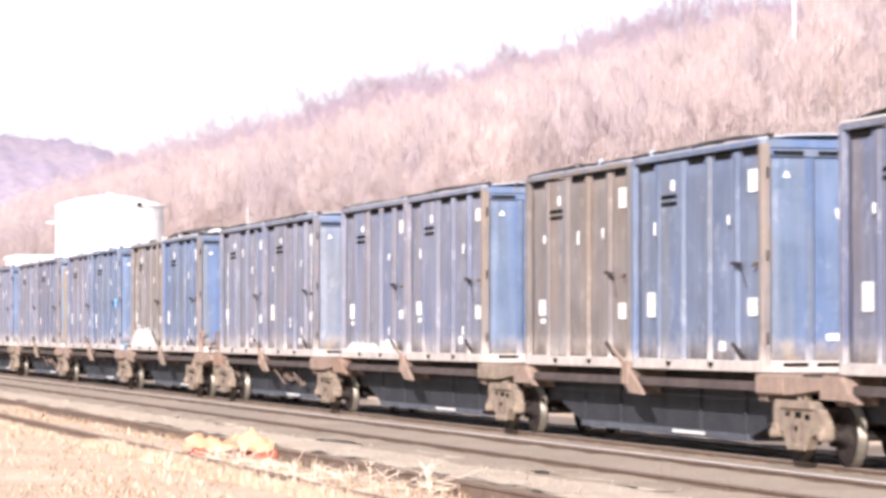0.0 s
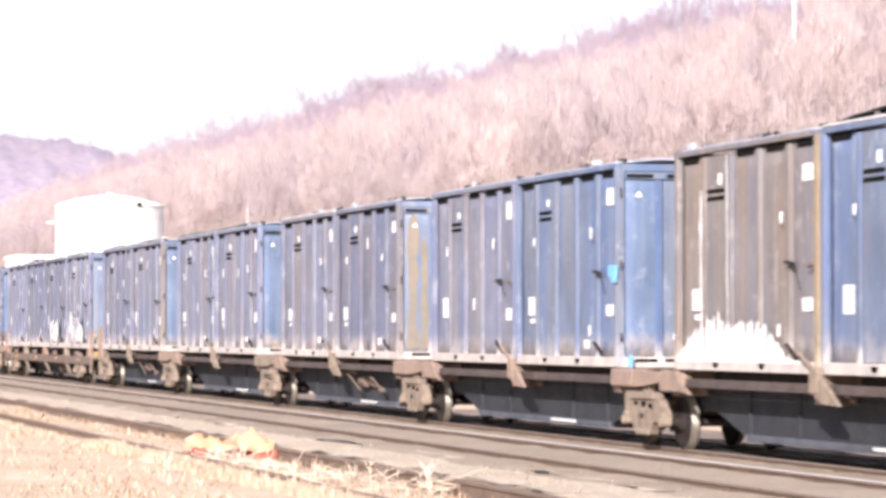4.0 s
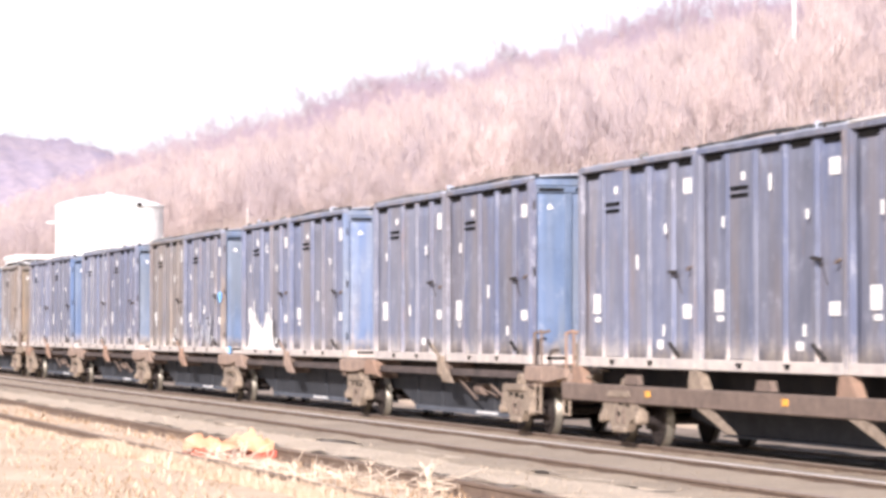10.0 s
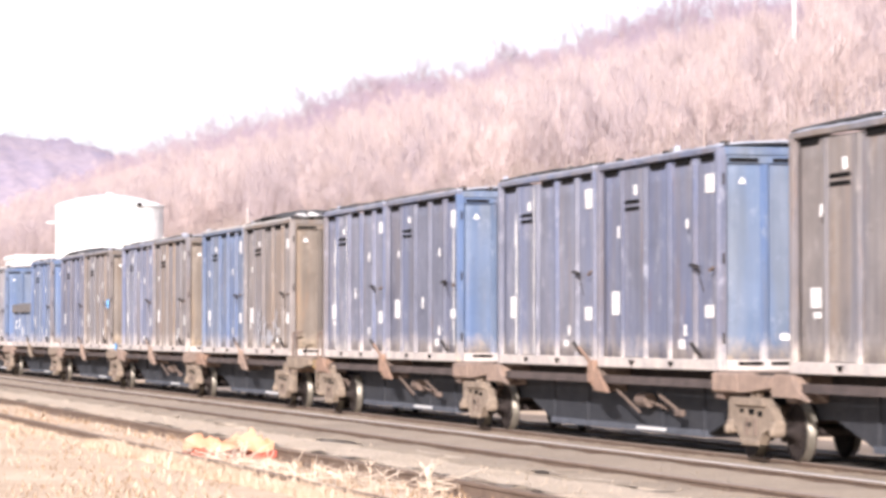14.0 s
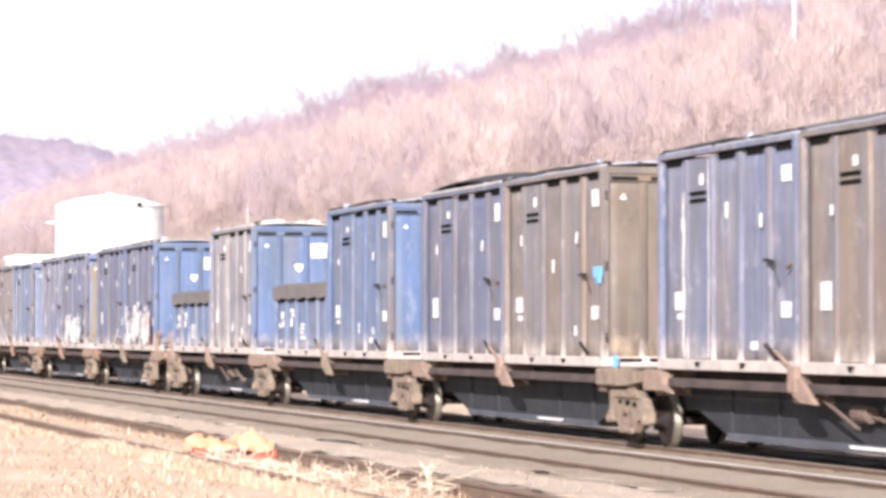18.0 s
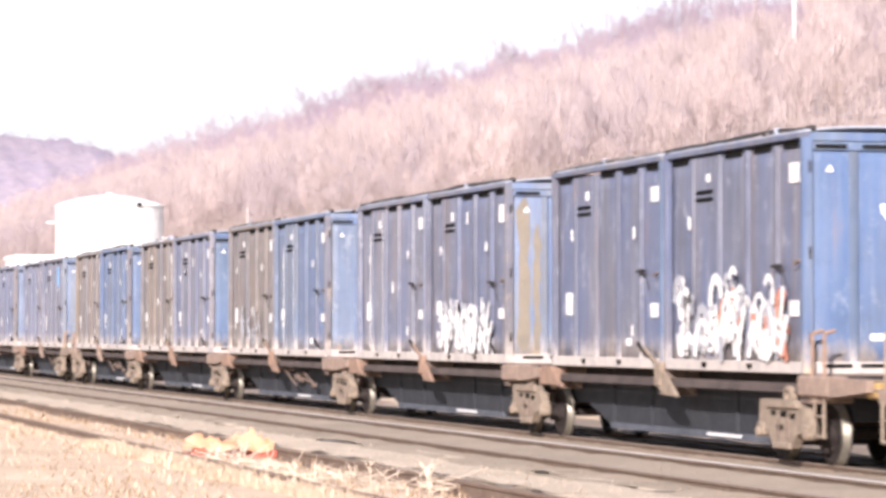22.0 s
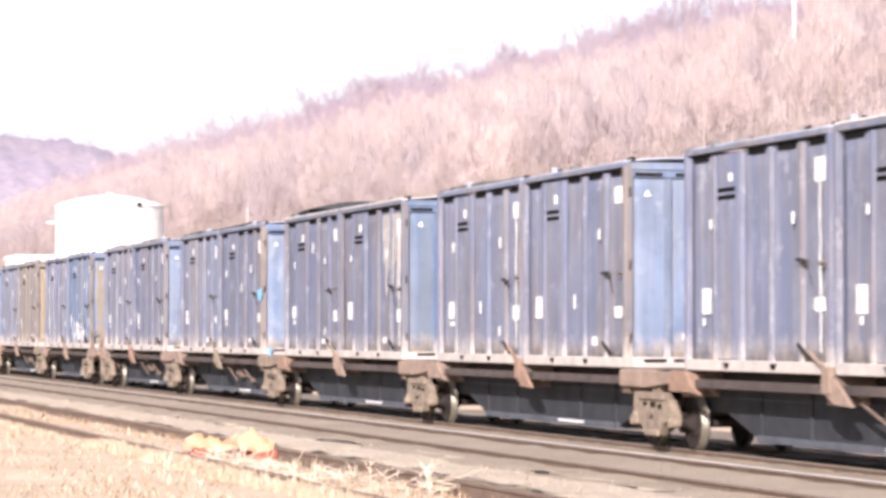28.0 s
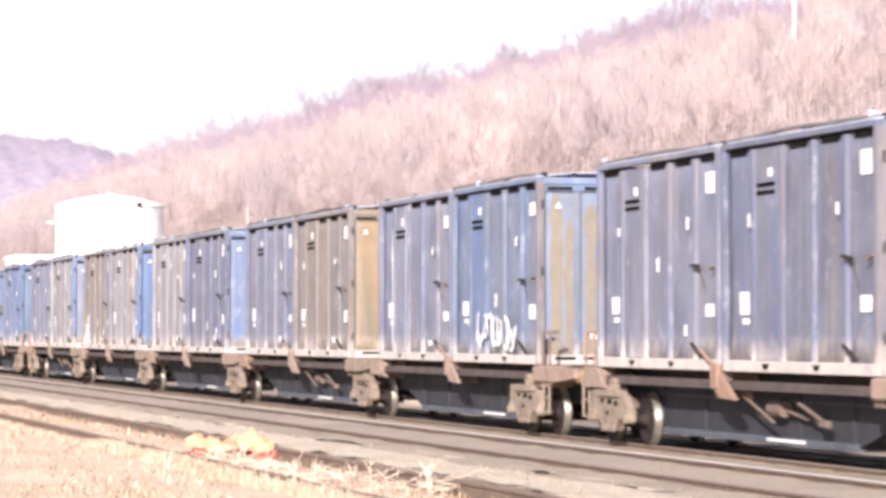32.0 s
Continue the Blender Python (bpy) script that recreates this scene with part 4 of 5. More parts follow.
def truck(car, x, pale=True):
    """A four-wheel truck under a railcar."""
    t = part("truck", shared(("truck_bolster",), lambda g: g.box(-0.2, 0.2, -1.12, 1.12, 0.52, 0.80, 0.04).box(-0.3, 0.3, -0.3, 0.3, 0.8, 0.92, 0.03)), STEEL, car, "four-wheel truck", (x, 0, 0))
    sf = shared(("side_frame",), side_frame, False)
    for s in (-1, 1):
        part("side_frame", sf, [STEEL_PALE if pale else STEEL, BLACK_MARK_SHADE], t, "dust-caked cast side frame", (0, s * 1.10, 0), (0, 0, 0 if s < 0 else 180))
        for x in (-0.17, 0.17):
            part("spring", shared(("spring",), spring, True), STEEL, t, "", (x, s * 1.10, 0))
    ws = shared(("wheelset",), wheelset_mesh, True)
    for s in (-1, 1):
        w = part("wheelset", ws, [WHEEL, TREAD], t, "steel wheelset with worn bright treads", (s * 0.915, 0, WHEEL_R))
        WHEELSETS.append((w, s * 0.915))
        part("brake_shoe", shared(("brake_shoe",), lambda g: g.box(-0.05, 0.05, -0.08, 0.08, -0.17, 0.17, 0.02)), STEEL_DARK, t, "", (s * 0.36, -0.755, WHEEL_R))
    part("brake_beam", shared(("brake_beam",), lambda g: g.box(-0.05, 0.05, -0.8, 0.8, -0.05, 0.05, 0.01)), STEEL_DARK, t, "", (0.42, 0, 0.40))
    return t


PAIR = CL * 2 + 0.09


def spine_sill(g):
    """The deep centre beam: a box with sloping ends between the trucks."""
    g.prism([(-6.6, 0.62), (-5.5, 0.62), (-4.1, 0.24), (4.1, 0.24), (5.5, 0.62), (6.6, 0.62), (6.6, 1.04), (-6.6, 1.04)], -0.62, 0.62)


def mid_bracket(g):
    """A pedestal that locks the container corners, with a raked gusset below it."""
    g.box(-0.17, 0.15, -0.05, 0.046, -0.20, 0.19, 0.02)
    g.prism([(-0.16, -0.16), (0.26, -0.33), (0.84, -0.35), (0.46, -0.12), (0.15, 0.04)], -0.03, 0.04)
    g.rod((-0.12, -0.03, 0.19), (-0.66, -0.03, 0.40), 0.03, None, 6)


def end_bracket(g):
    """The squat corner pedestal at the front of a platform, with a tapering arm along the gap."""
    g.box(-0.50, 0.62, -0.06, 0.24, -0.17, 0.125, 0.03)
    g.prism([(0.60, -0.16), (0.95, -0.15), (1.95, -0.07), (1.95, 0.09), (0.60, 0.115)], -0.05, 0.06)


def rear_bracket(g):
    """The raked corner pedestal at the rear of a platform, drawn out to a tail."""
    g.prism([(-0.36, -0.20), (0.62, -0.20), (1.0, -0.24), (0.62, -0.10), (0.34, 0.12), (-0.24, 0.14), (-0.36, 0.02)], -0.07, 0.006)
    g.box(-0.3, 0.4, 0.0, 0.24, -0.19, 0.10, 0.02)


def railcar(index, gap_front, gap_rear, coupler_front, coupler_rear):
    """One platform of an articulated spine car: centre beam, side sills, cross bearers, brackets, truck in the rear gap."""
    rs = random.Random(500 + index)
    c = empty("spine_railcar")
    tagged(c, "dust-brown articulated spine railcar platform carrying two containers", "railcar", "platforms of the train")
    part("centre_sill", shared(("centre_sill",), spine_sill), BEAM, c, "deep dark grey centre beam")
    part("top_plate", shared(("top_plate",), lambda g: g.box(-6.4, 6.4, -0.55, 0.55, 1.045, 1.26, 0.01)), STEEL_DARK, c)
    sill = shared(("side_sill",), lambda g: g.box(-6.3, 6.3, -0.04, 0.05, -0.03, 0.09, 0.012).box(-6.3, 6.3, -0.08, 0.05, -0.045, -0.02, 0.006))
    for s in (-1, 1):
        part("side_sill", sill, SILL_STEEL, c, "", (0, s * 1.02, 1.055), (0, 0, 0 if s < 0 else 180))
    for x in (-4.0, -2.0, 2.0, 4.0):
        part("beam_rib", shared(("beam_rib",), lambda g: g.box(-0.05, 0.05, -0.66, 0.66, 0.30, 1.02, 0.01)), BEAM, c, "", (x, 0, 0))
    for x in (-6.0, -0.05, 6.0):
        part("cross_bearer", shared(("cross_bearer",), lambda g: g.box(-0.16, 0.16, -1.14, 1.14, 0.86, 1.284, 0.02)), STEEL, c, "", (x, 0, 0))
    # white plate that paints the slit of sunlit ground below the beam
    part("beam_strip", shared(("beam_strip",), lambda g: g.box(-0.75, 0.75, -0.012, 0.0, -0.024, 0.024)), WHITE_MARK, c, "white strip painting the sunlit ground seen under the beam", (1.5, -0.6605, 0.27))
    part("beam_flange", shared(("beam_flange",), lambda g: g.box(-4.15, 4.15, -0.66, 0.66, 0.205, 0.315, 0.008)), FLANGE, c, "grey bottom flange of the beam")
    mb = shared(("mid_bracket",), mid_bracket)
    colr = rs.choice((ORANGE_STEEL, BRACKET, BRACKET, STEEL_PALE))
    part("corner_bracket", mb, colr, c, "orange-brown container bracket" if colr == ORANGE_STEEL else "dusty container bracket", (0.0, -1.20, 1.21))
    part("corner_bracket", mb, STEEL, c, "", (0.0, 1.20, 1.21), (0, 0, 180))
    eb = shared(("end_bracket",), end_bracket)
    for sx in (-1, 1):
        q = rs.choice((ORANGE_STEEL, BRACKET, BRACKET)) if sx < 0 else rs.choice((BRACKET, BRACKET, STEEL_PALE))
        part("corner_bracket", eb if sx > 0 else shared(("rear_bracket",), rear_bracket), q, c, "", (sx * 6.15 + (0.25 if sx > 0 else 0), -1.16, 1.14))
        part("corner_bracket", eb, STEEL, c, "", (sx * 6.15, 1.16, 1.14), (0, 0, 180))
        # end deck over the gap, with stacked cross slats and walkway edges
        g_half = (gap_front if sx > 0 else gap_rear) / 2 - 0.04
        if sx > 0:
            part("end_deck", shared(("end_deck", round(g_half, 2)), lambda g: g.box(6.5, PAIR / 2 + g_half, -0.95, 0.95, 0.98, 1.10, 0.02)), STEEL, c, "dusty end platform")
            for z in (1.10, 1.21):
                part("end_slat", shared(("end_slat", round(gap_front, 2)), lambda g: g.box(6.2, PAIR / 2 + gap_front - 0.1, -0.05, 0.05, -0.022, 0.022, 0.01)), STEEL_PALE, c, "", (0, -1.06 + (z > 1.2) * 0.30, z))
        else:
            part("end_deck", shared(("end_deck_rear", round(g_half, 2)), lambda g: g.box(-PAIR / 2 - g_half, -6.5, -0.95, 0.95, 0.98, 1.10, 0.02)), STEEL, c)
    # brake gear hanging below some platforms
    if index % 3 == 0 or coupler_rear:
        part("brake_cylinder", shared(("brake_cylinder",), lambda g: g.rod((1.2, -0.75, 0.74), (1.7, -0.75, 0.74), 0.12, None, 12).rod((1.75, -0.75, 0.72), (2.5, -0.72, 0.62), 0.03, None, 6)), STEEL, c, "brake cylinder and rod")
        part("brake_rod", shared(("brake_rod",), lambda g: g.rod((0.5, -0.95, 0.92), (1.6, -0.9, 0.55), 0.028, None, 6)), STEEL, c)
        part("brake_lever", shared(("brake_lever",), lambda g: g.rod((2.6, -0.9, 0.85), (3.5, -0.85, 0.58), 0.032, None, 6).box(3.3, 3.6, -0.90, -0.8, 0.52, 0.63, 0.02)), STEEL, c)
    if coupler_front:
        truck(c, PAIR / 2 - 0.75)
        part("coupler", shared(("coupler",), lambda g: g.box(6.4, 7.72, -0.16, 0.16, 0.72, 0.98, 0.03).box(7.5, 7.75, -0.2, 0.2, 0.66, 1.02, 0.04)), STEEL_DARK, c, "knuckle coupler")
        end_gear(c, 1, rs)
    if coupler_rear:
        truck(c, -PAIR / 2 + 0.75)
        part("coupler", shared(("coupler_rear",), lambda g: g.box(-7.72, -6.4, -0.16, 0.16, 0.72, 0.98, 0.03).box(-7.75, -7.5, -0.2, 0.2, 0.66, 1.02, 0.04)), STEEL_DARK, c, "knuckle coupler")
        end_gear(c, -1, rs)
    else:
        truck(c, -PAIR / 2 - gap_rear / 2)
    return c


def end_gear(c, s, rs, reach=PAIR / 2 + 0.45, stand=0.0):
    """Grab posts, hanging stirrups and the hand-brake stand beside the coupling."""
    col = rs.choice((ORANGE_STEEL, BRACKET, STEEL))
    x = s * reach
    post = shared(("grab_post",), lambda g: g.rod((0, 0, 0.9), (0, 0, 1.86), 0.028, None, 6).rod((0, 0, 1.86), (0, 0.16, 1.90), 0.028, None, 6))
    for dx in (-0.22, 0.22):
        part("grab_post", post, col, c, "rust-brown grab post", (x + dx, -1.12, 0))

    def stirrup(g):
        for dx in (-0.17, 0.17):
            g.rod((dx, 0, 0.98), (dx, 0, 0.42), 0.026, None, 6)
        g.rod((-0.19, 0, 0.42), (0.19, 0, 0.42), 0.028, None, 6)
        g.rod((-0.17, 0, 0.70), (0.17, 0, 0.70), 0.02, None, 6)
    part("stirrup", shared(("stirrup",), stirrup), STEEL_PALE, c, "dusty hanging stirrup step", (x + 0.1 * s, -1.15, 0))
    part("end_sill_plate", shared(("end_sill_plate",), lambda g: g.box(-0.06, 0.06, -1.15, 0.6, 0.88, 1.16, 0.02).box(-0.45, 0.45, -1.14, -1.04, 0.92, 1.10, 0.02)), BRACKET, c, "", (x, 0, 0))
    top = stand if stand else 1.72 if s < 0 else 0.0
    if top:
        def brake(g):
            g.box(-0.06, 0.06, -0.19, 0.19, 1.16, top - 0.12, 0.03)
            g.box(-0.10, 0.10, -0.15, 0.15, top - 0.34, top, 0.07)
            g.box(0.055, 0.075, -0.07, 0.07, 1.22, 1.44, 0, 1)
            g.rod((0.10, 0, top - 0.22), (0.16, 0, top - 0.22), 0.03, None, 8)
            ring = [(0.14, 0.17 * math.cos(a * math.pi / 8), top - 0.22 + 0.17 * math.sin(a * math.pi / 8)) for a in range(17)]
            for a, b in zip(ring, ring[1:]):
                g.rod(a, b, 0.016, None, 5)
        part("brake_stand", shared(("brake_stand", top), brake), [STEEL_PALE, STEEL_DARK], c, "dusty hand-brake stand with its wheel", (x + 0.28 * s, -0.72, 0))
        part("end_box", shared(("end_box",), lambda g: g.box(-0.2, 0.2, -0.1, 0.1, 0.98, 1.2, 0.03)), YELLOW_STEEL, c, "dusty yellow end box", (x + 0.75 * s, -1.0, 0))


def flatcar():
    """A long flat car with low stake pockets; carries four containers."""
    c = empty("flat_railcar")
    tagged(c, "rust-brown long flat railcar with raised container pedestals", "railcar", "platforms of the train")
    L = 4 * (CL + 0.03)
    h = L / 2
    part("deck", shared(("flat_deck",), lambda g: g.box(-h - 0.9, h + 0.9, -1.1, 1.1, 0.86, 0.98, 0.02)), STEEL_DARK, c)
    part("side_sill", shared(("flat_sill",), lambda g: g.box(-h - 0.8, h + 0.8, -0.06, 0.06, -0.15, 0.15, 0.02)), STEEL, c, "dusty brown side sill", (0, -1.14, 0.84))
    part("side_sill", MESHES[("flat_sill",)], STEEL, c, "", (0, 1.14, 0.84))
    part("centre_sill", shared(("flat_centre",), lambda g: g.prism([(-8.2, 0.5), (-6.5, 0.26), (6.5, 0.26), (8.2, 0.5), (8.2, 0.86), (-8.2, 0.86)], -0.42, 0.42).box(-6.5, 6.5, -0.5, 0.5, 0.225, 0.255, 0.008, 1)), [BEAM, FLANGE], c)
    part("top_plate", shared(("flat_top_plate",), lambda g: g.box(-h, h, -0.7, 0.7, 0.985, 1.26, 0.01)), STEEL_DARK, c)
    ped = shared(("pedestal",), lambda g: g.prism([(-0.28, 0.0), (0.42, 0.0), (0.16, 0.29), (-0.20, 0.29)], -0.06, 0.10))
    gus = shared(("gusset",), lambda g: g.prism([(0.0, 0.0), (1.45, -0.38), (1.75, -0.38), (0.62, 0.0)], -0.03, 0.03))
    bump_plate = shared(("stake_plate",), lambda g: g.prism([(-0.36, 0), (0.36, 0), (0.26, 0.16), (-0.26, 0.16)], -0.05, 0.05))
    for i in range(5):
        x = -h + i * (CL + 0.03)
        part("pedestal", ped, STEEL_PALE if i % 2 else ORANGE_STEEL, c, "", (x, -1.12, 0.99))
        part("pedestal", ped, STEEL, c, "", (x, 1.12, 0.99), (0, 0, 180))
        if 0 < i < 4:
            part("gusset", gus, STEEL_PALE, c, "", (x, -1.15, 0.72))
        if i < 4:
            part("stake_plate", bump_plate, STEEL, c, "", (x + CL / 2, -1.14, 1.01))
            part("reflector", shared(("reflector",), lambda g: g.box(-0.11, 0.11, -0.012, 0, -0.05, 0.05)), REFLECTOR, c, "orange reflector", (x + CL / 2 + 0.9, -1.20, 0.87))
    for s in (-1, 1):
        truck(c, s * (h - 2.4), True)
        part("coupler", shared(("coupler_flat",), lambda g: g.box(-0.7, 0.7, -0.16, 0.16, 0.68, 0.94, 0.03)), STEEL_DARK, c, "knuckle coupler", (s * (h + 0.9), 0, 0))
    part("brake_rod", shared(("flat_rod",), lambda g: g.rod((1.0, -0.8, 0.6), (4.5, -0.8, 0.42), 0.04, None, 6)), STEEL, c)
    part("air_tank", shared(("air_tank",), lambda g: g.box(2.4, 3.1, -0.9, -0.6, 0.35, 0.62, 0.08)), STEEL, c)
    part("brake_lever", shared(("flat_lever",), lambda g: g.rod((4.6, -0.9, 0.7), (5.3, -0.9, 0.35), 0.06, None, 6)), STEEL_PALE, c)
    for s in (-1, 1):
        part("end_deck", shared(("flat_end_deck",), lambda g: g.box(-0.62, 0.62, -1.08, 1.08, 0.90, 1.17, 0.03)), STEEL_PALE, c, "dusty end platform", (s * (h + 0.66), 0, 0))
        end_gear(c, s, random.Random(3), h + 0.55, 2.12 if s > 0 else 1.82)
    return c


# rear container, front container: (side paint, end-door paint, features)
UNITS = (
    (("slate", "end_blue", "dark"), ("grey", "end_blue", "")),
    (("taupe", "end_taupe", ""), ("blue", "end_blue", "rust")),
    (("grey", "end_blue", "foot"), ("grey", "end_blue", "rust")),
    (("grey", "end_blue", "drip"), ("grey", "end_light", "fdrip rust")),
    (("taupe", "end_tan", "splash drip"), ("blue", "end_blue", "dark rust cap")),
    (("grey", "end_blue", ""), ("blue", "end_blue", "cloth")),
    (("grey", "end_light", "white"), ("slate", "end_light", "rust stain")),
    (("grey", "end_blue", "fdrip"), ("grey", "end_blue", "")),
    (("slate", "end_blue", "drip"), ("grey", "end_blue", "rust")),
    (("grey", "end_blue", ""), ("slate", "end_blue", "")),
    (("grey", "end_blue", "splash tallsplash"), ("grey", "end_light", "")),
    (("taupe", "end_blue", ""), ("grey", "end_blue", "rust cloth tag")),
    (("grey", "end_blue", "drip"), ("slate", "end_blue", "")),
    (("grey", "end_blue", "drip"), ("slate", "end_blue", "fdrip")),
    (("blue", "end_blue", "white"), ("taupe", "end_taupe", "dark cap tag")),
    (("grey", "end_blue", "drip"), ("taupe", "end_taupe", "")),
    (("slate", "end_blue", "dark"), ("taupe", "end_taupe", "cloth")),
    (("blue", "end_blue", "half"), ("blue", "end_blue", "rust")),
    (("blue", "end_blue", "half"), ("pale", "end_blue", "panel cap drip white")),
    (("slate", "end_blue", ""), ("slate", "end_blue", "redtag panel")),
    (("grey", "end_blue", "drip"), ("slate", "end_light", "bigtag rust stain")),
    (("taupe", "end_blue", "tag"), ("blue", "end_light", "drip rust")),
    (("taupe", "end_blue", "fdrip"), ("grey", "end_blue", "burst")),
    (("taupe", "end_blue", ""), ("blue", "end_blue", "rust")),
    (("grey", "end_blue", "fdrip"), ("grey", "end_light", "sheet white")),
    (("grey", "end_blue", "fdrip"), ("grey", "end_light", "rust")),
    (("slate", "end_blue", "dark"), ("slate", "end_blue", "fdrip rust white chalk")),
    (("grey", "end_blue", ""), ("slate", "end_light", "cloth rust")),
    (("grey", "end_blue", ""), ("slate", "end_light", "rust")),
    (("grey", "end_blue", "drip"), ("blue", "end_light", "tag fresh rust stain")),
    (("grey", "end_blue", ""), ("taupe", "end_tan", "")),
    (("pale", "end_blue", ""), ("slate", "end_light", "")),
    (("taupe", "end_blue", "whitepatch"), ("pale", "end_blue", "")),
    (("grey", "end_light", ""), ("pale", "end_light", "")),
    (("blue", "end_blue", "half"), ("blue", "end_blue", "panel")),
    (("grey", "end_blue", ""), ("slate", "end_blue", "")),
)
FLAT = (("grey", "end_taupe", ""), ("slate", "end_taupe", ""), ("slate", "end_taupe", "bigtag small white"), ("grey", "end_light", "bigtag drip"))

# Seconds at which the front of each platform's load passes the plane of the lens, by the train's own clock
AFTER_COUPLER = (4, 9, 14, 19, 24, 29, 34)


def fronts():
    f, out = 2.337, []
    for k in range(36):
        out.append(f)
        f += 1.0895
        if k + 1 in AFTER_COUPLER:
            f += 1.997 if k == 8 else 0.041
    return out


def along(T):
    """World x at clip time 0 of what passes the lens plane at T."""
    return -SPEED * T + SIDE_Y * math.tan(YAW)


SLACK = {14: -0.30, 21: -0.35, 22: -0.25}       # couplings run in or out a little
MOVING = []       # (thing, x at time 0, y, z)


def build_train():
    n = 0
    for k, f in enumerate(fronts()):
        x_front = along(f)
        mid = x_front - 0.20 - PAIR / 2 + SLACK.get(k, 0.0)
        cf, cr = k in AFTER_COUPLER, k + 1 in AFTER_COUPLER
        gap_f = 2.89 + (0.56 if cf else 0)
        gap_r = 2.89 + (0.56 if cr else 0)
        car = railcar(k, gap_f, gap_r, cf, cr)
        MOVING.append((car, mid, TRACK_Y, 0.0))
        for j, spec in enumerate(UNITS[k]):
            c = container(spec, n)
            n += 1
            MOVING.append((c, mid + (-1 if j == 0 else 1) * (CL / 2 + 0.045), TRACK_Y, BASE_Z))
    car = flatcar()
    length = 4 * (CL + 0.03)
    mid = along(12.175) - 0.74 - length / 2
    MOVING.append((car, mid, TRACK_Y, 0.0))
    for j, spec in enumerate(FLAT):
        c = container(spec, n)
        n += 1
        MOVING.append((c, mid - length / 2 + (j + 0.5) * (CL + 0.03), TRACK_Y, BASE_Z))


build_train()


# ---- distance: tank, building, poles, woods ----
def storage_tank():
    t = empty("storage_tank", pose(-325.0, 50.5, -0.15))
    tagged(t, "large white steel storage tank with a shallow conical roof", "storage tank")
    r, h = 5.85, 15.75
    part("shell", shared(("tank_shell",), lambda g: g.lathe([(r, 0), (r, h * 0.33), (r, h * 0.66), (r, h)], 64, "z"), True), TANK_PAINT, t, "white welded shell")
    for k in (1, 2, 3):
        part("hoop", shared(("tank_hoop",), lambda g: g.lathe([(r - 0.01, -0.06), (r + 0.05, -0.06), (r + 0.05, 0.06), (r - 0.01, 0.06)], 64, "z")), TANK_PAINT, t, "", (0, 0, h * k / 4))
    part("roof", shared(("tank_roof",), lambda g: g.lathe([(r + 0.14, h - 0.1), (r + 0.14, h + 0.04), (5.0, h + 0.42), (3.4, h + 0.86), (1.7, h + 1.16), (0.5, h + 1.28), (0.0, h + 1.30)], 64, "z")), TANK_PAINT, t, "white conical roof")
    part("vent", shared(("tank_vent",), lambda g: g.rod((0, 0, h + 1.2), (0, 0, h + 1.45), 0.35, None, 12)), TANK_PAINT, t)
    part("hatch", shared(("tank_hatch",), lambda g: g.box(-0.25, 0.25, -0.25, 0.25, -0.22, 0.22, 0.05)), STEEL_DARK, t, "dark hatch", (5.45, 2.35, h + 0.0))

    def stair(g):
        for k in range(40):
            a = math.radians(-60 + k * 3.2)
            p = Vector((math.cos(a), math.sin(a), 0))
            g.rod(p * r + Vector((0, 0, 0.3 * k + 0.6)), p * (r + 0.7) + Vector((0, 0, 0.3 * k + 0.6)), 0.06, None, 4)
    part("stair", shared(("tank_stair",), stair), TANK_PAINT, t)
    part("platform", shared(("tank_platform",), lambda g: g.box(-0.5, 0.5, -0.5, 0.5, -0.08, 0.08, 0.02)), TANK_PAINT, t, "", (-0.9, -6.3, h - 1.8))
    return t


storage_tank()


def low_building():
    b = empty("low_building", pose(-360.0, 46.3, -0.2, 0, 0, 0))
    tagged(b, "low white building with a flat sheet roof behind the train", "building")
    part("wall", shared(("lb_wall",), lambda g: g.box(-5, 5, -2.3, 2.3, 0, 10.7)), ROOF_WHITE, b)
    part("roof", shared(("lb_roof",), lambda g: g.box(-5.3, 5.3, -2.5, 2.5, 10.7, 11.2, 0.1)), ROOF_WHITE, b, "white sheet roof")
    part("door", shared(("lb_door",), lambda g: g.box(-1.6, 1.6, -0.05, 0.0, 0, 3.6)), STEEL, b, "", (2.0, -2.3, 0))
    for x in (-4.5, -1.0):
        part("window", shared(("lb_win",), lambda g: g.box(-0.7, 0.7, -0.05, 0.0, 4.6, 5.8)), STEEL_DARK, b, "", (x, -2.3, 0))


low_building()


def white_pole(x, y, h, r):
    z = float(ground_height(np.array(x), np.array(y)))
    p = empty("white_pole", pose(x, y, z - 0.3))
    tagged(p, "tall pale bleached wooden pole on the slope", "pole", "pale poles on the slope")
    part("shaft", shared(("pole", h), lambda g: g.rod((0, 0, 0), (0, 0, h), r, r * 0.7, 8)), POLE_WHITE, p)
    part("cross_arm", shared(("pole_arm", h), lambda g: g.box(-h * 0.03, h * 0.03, -0.08, 0.08, h - 0.6, h - 0.42, 0.02)), POLE_WHITE, p)


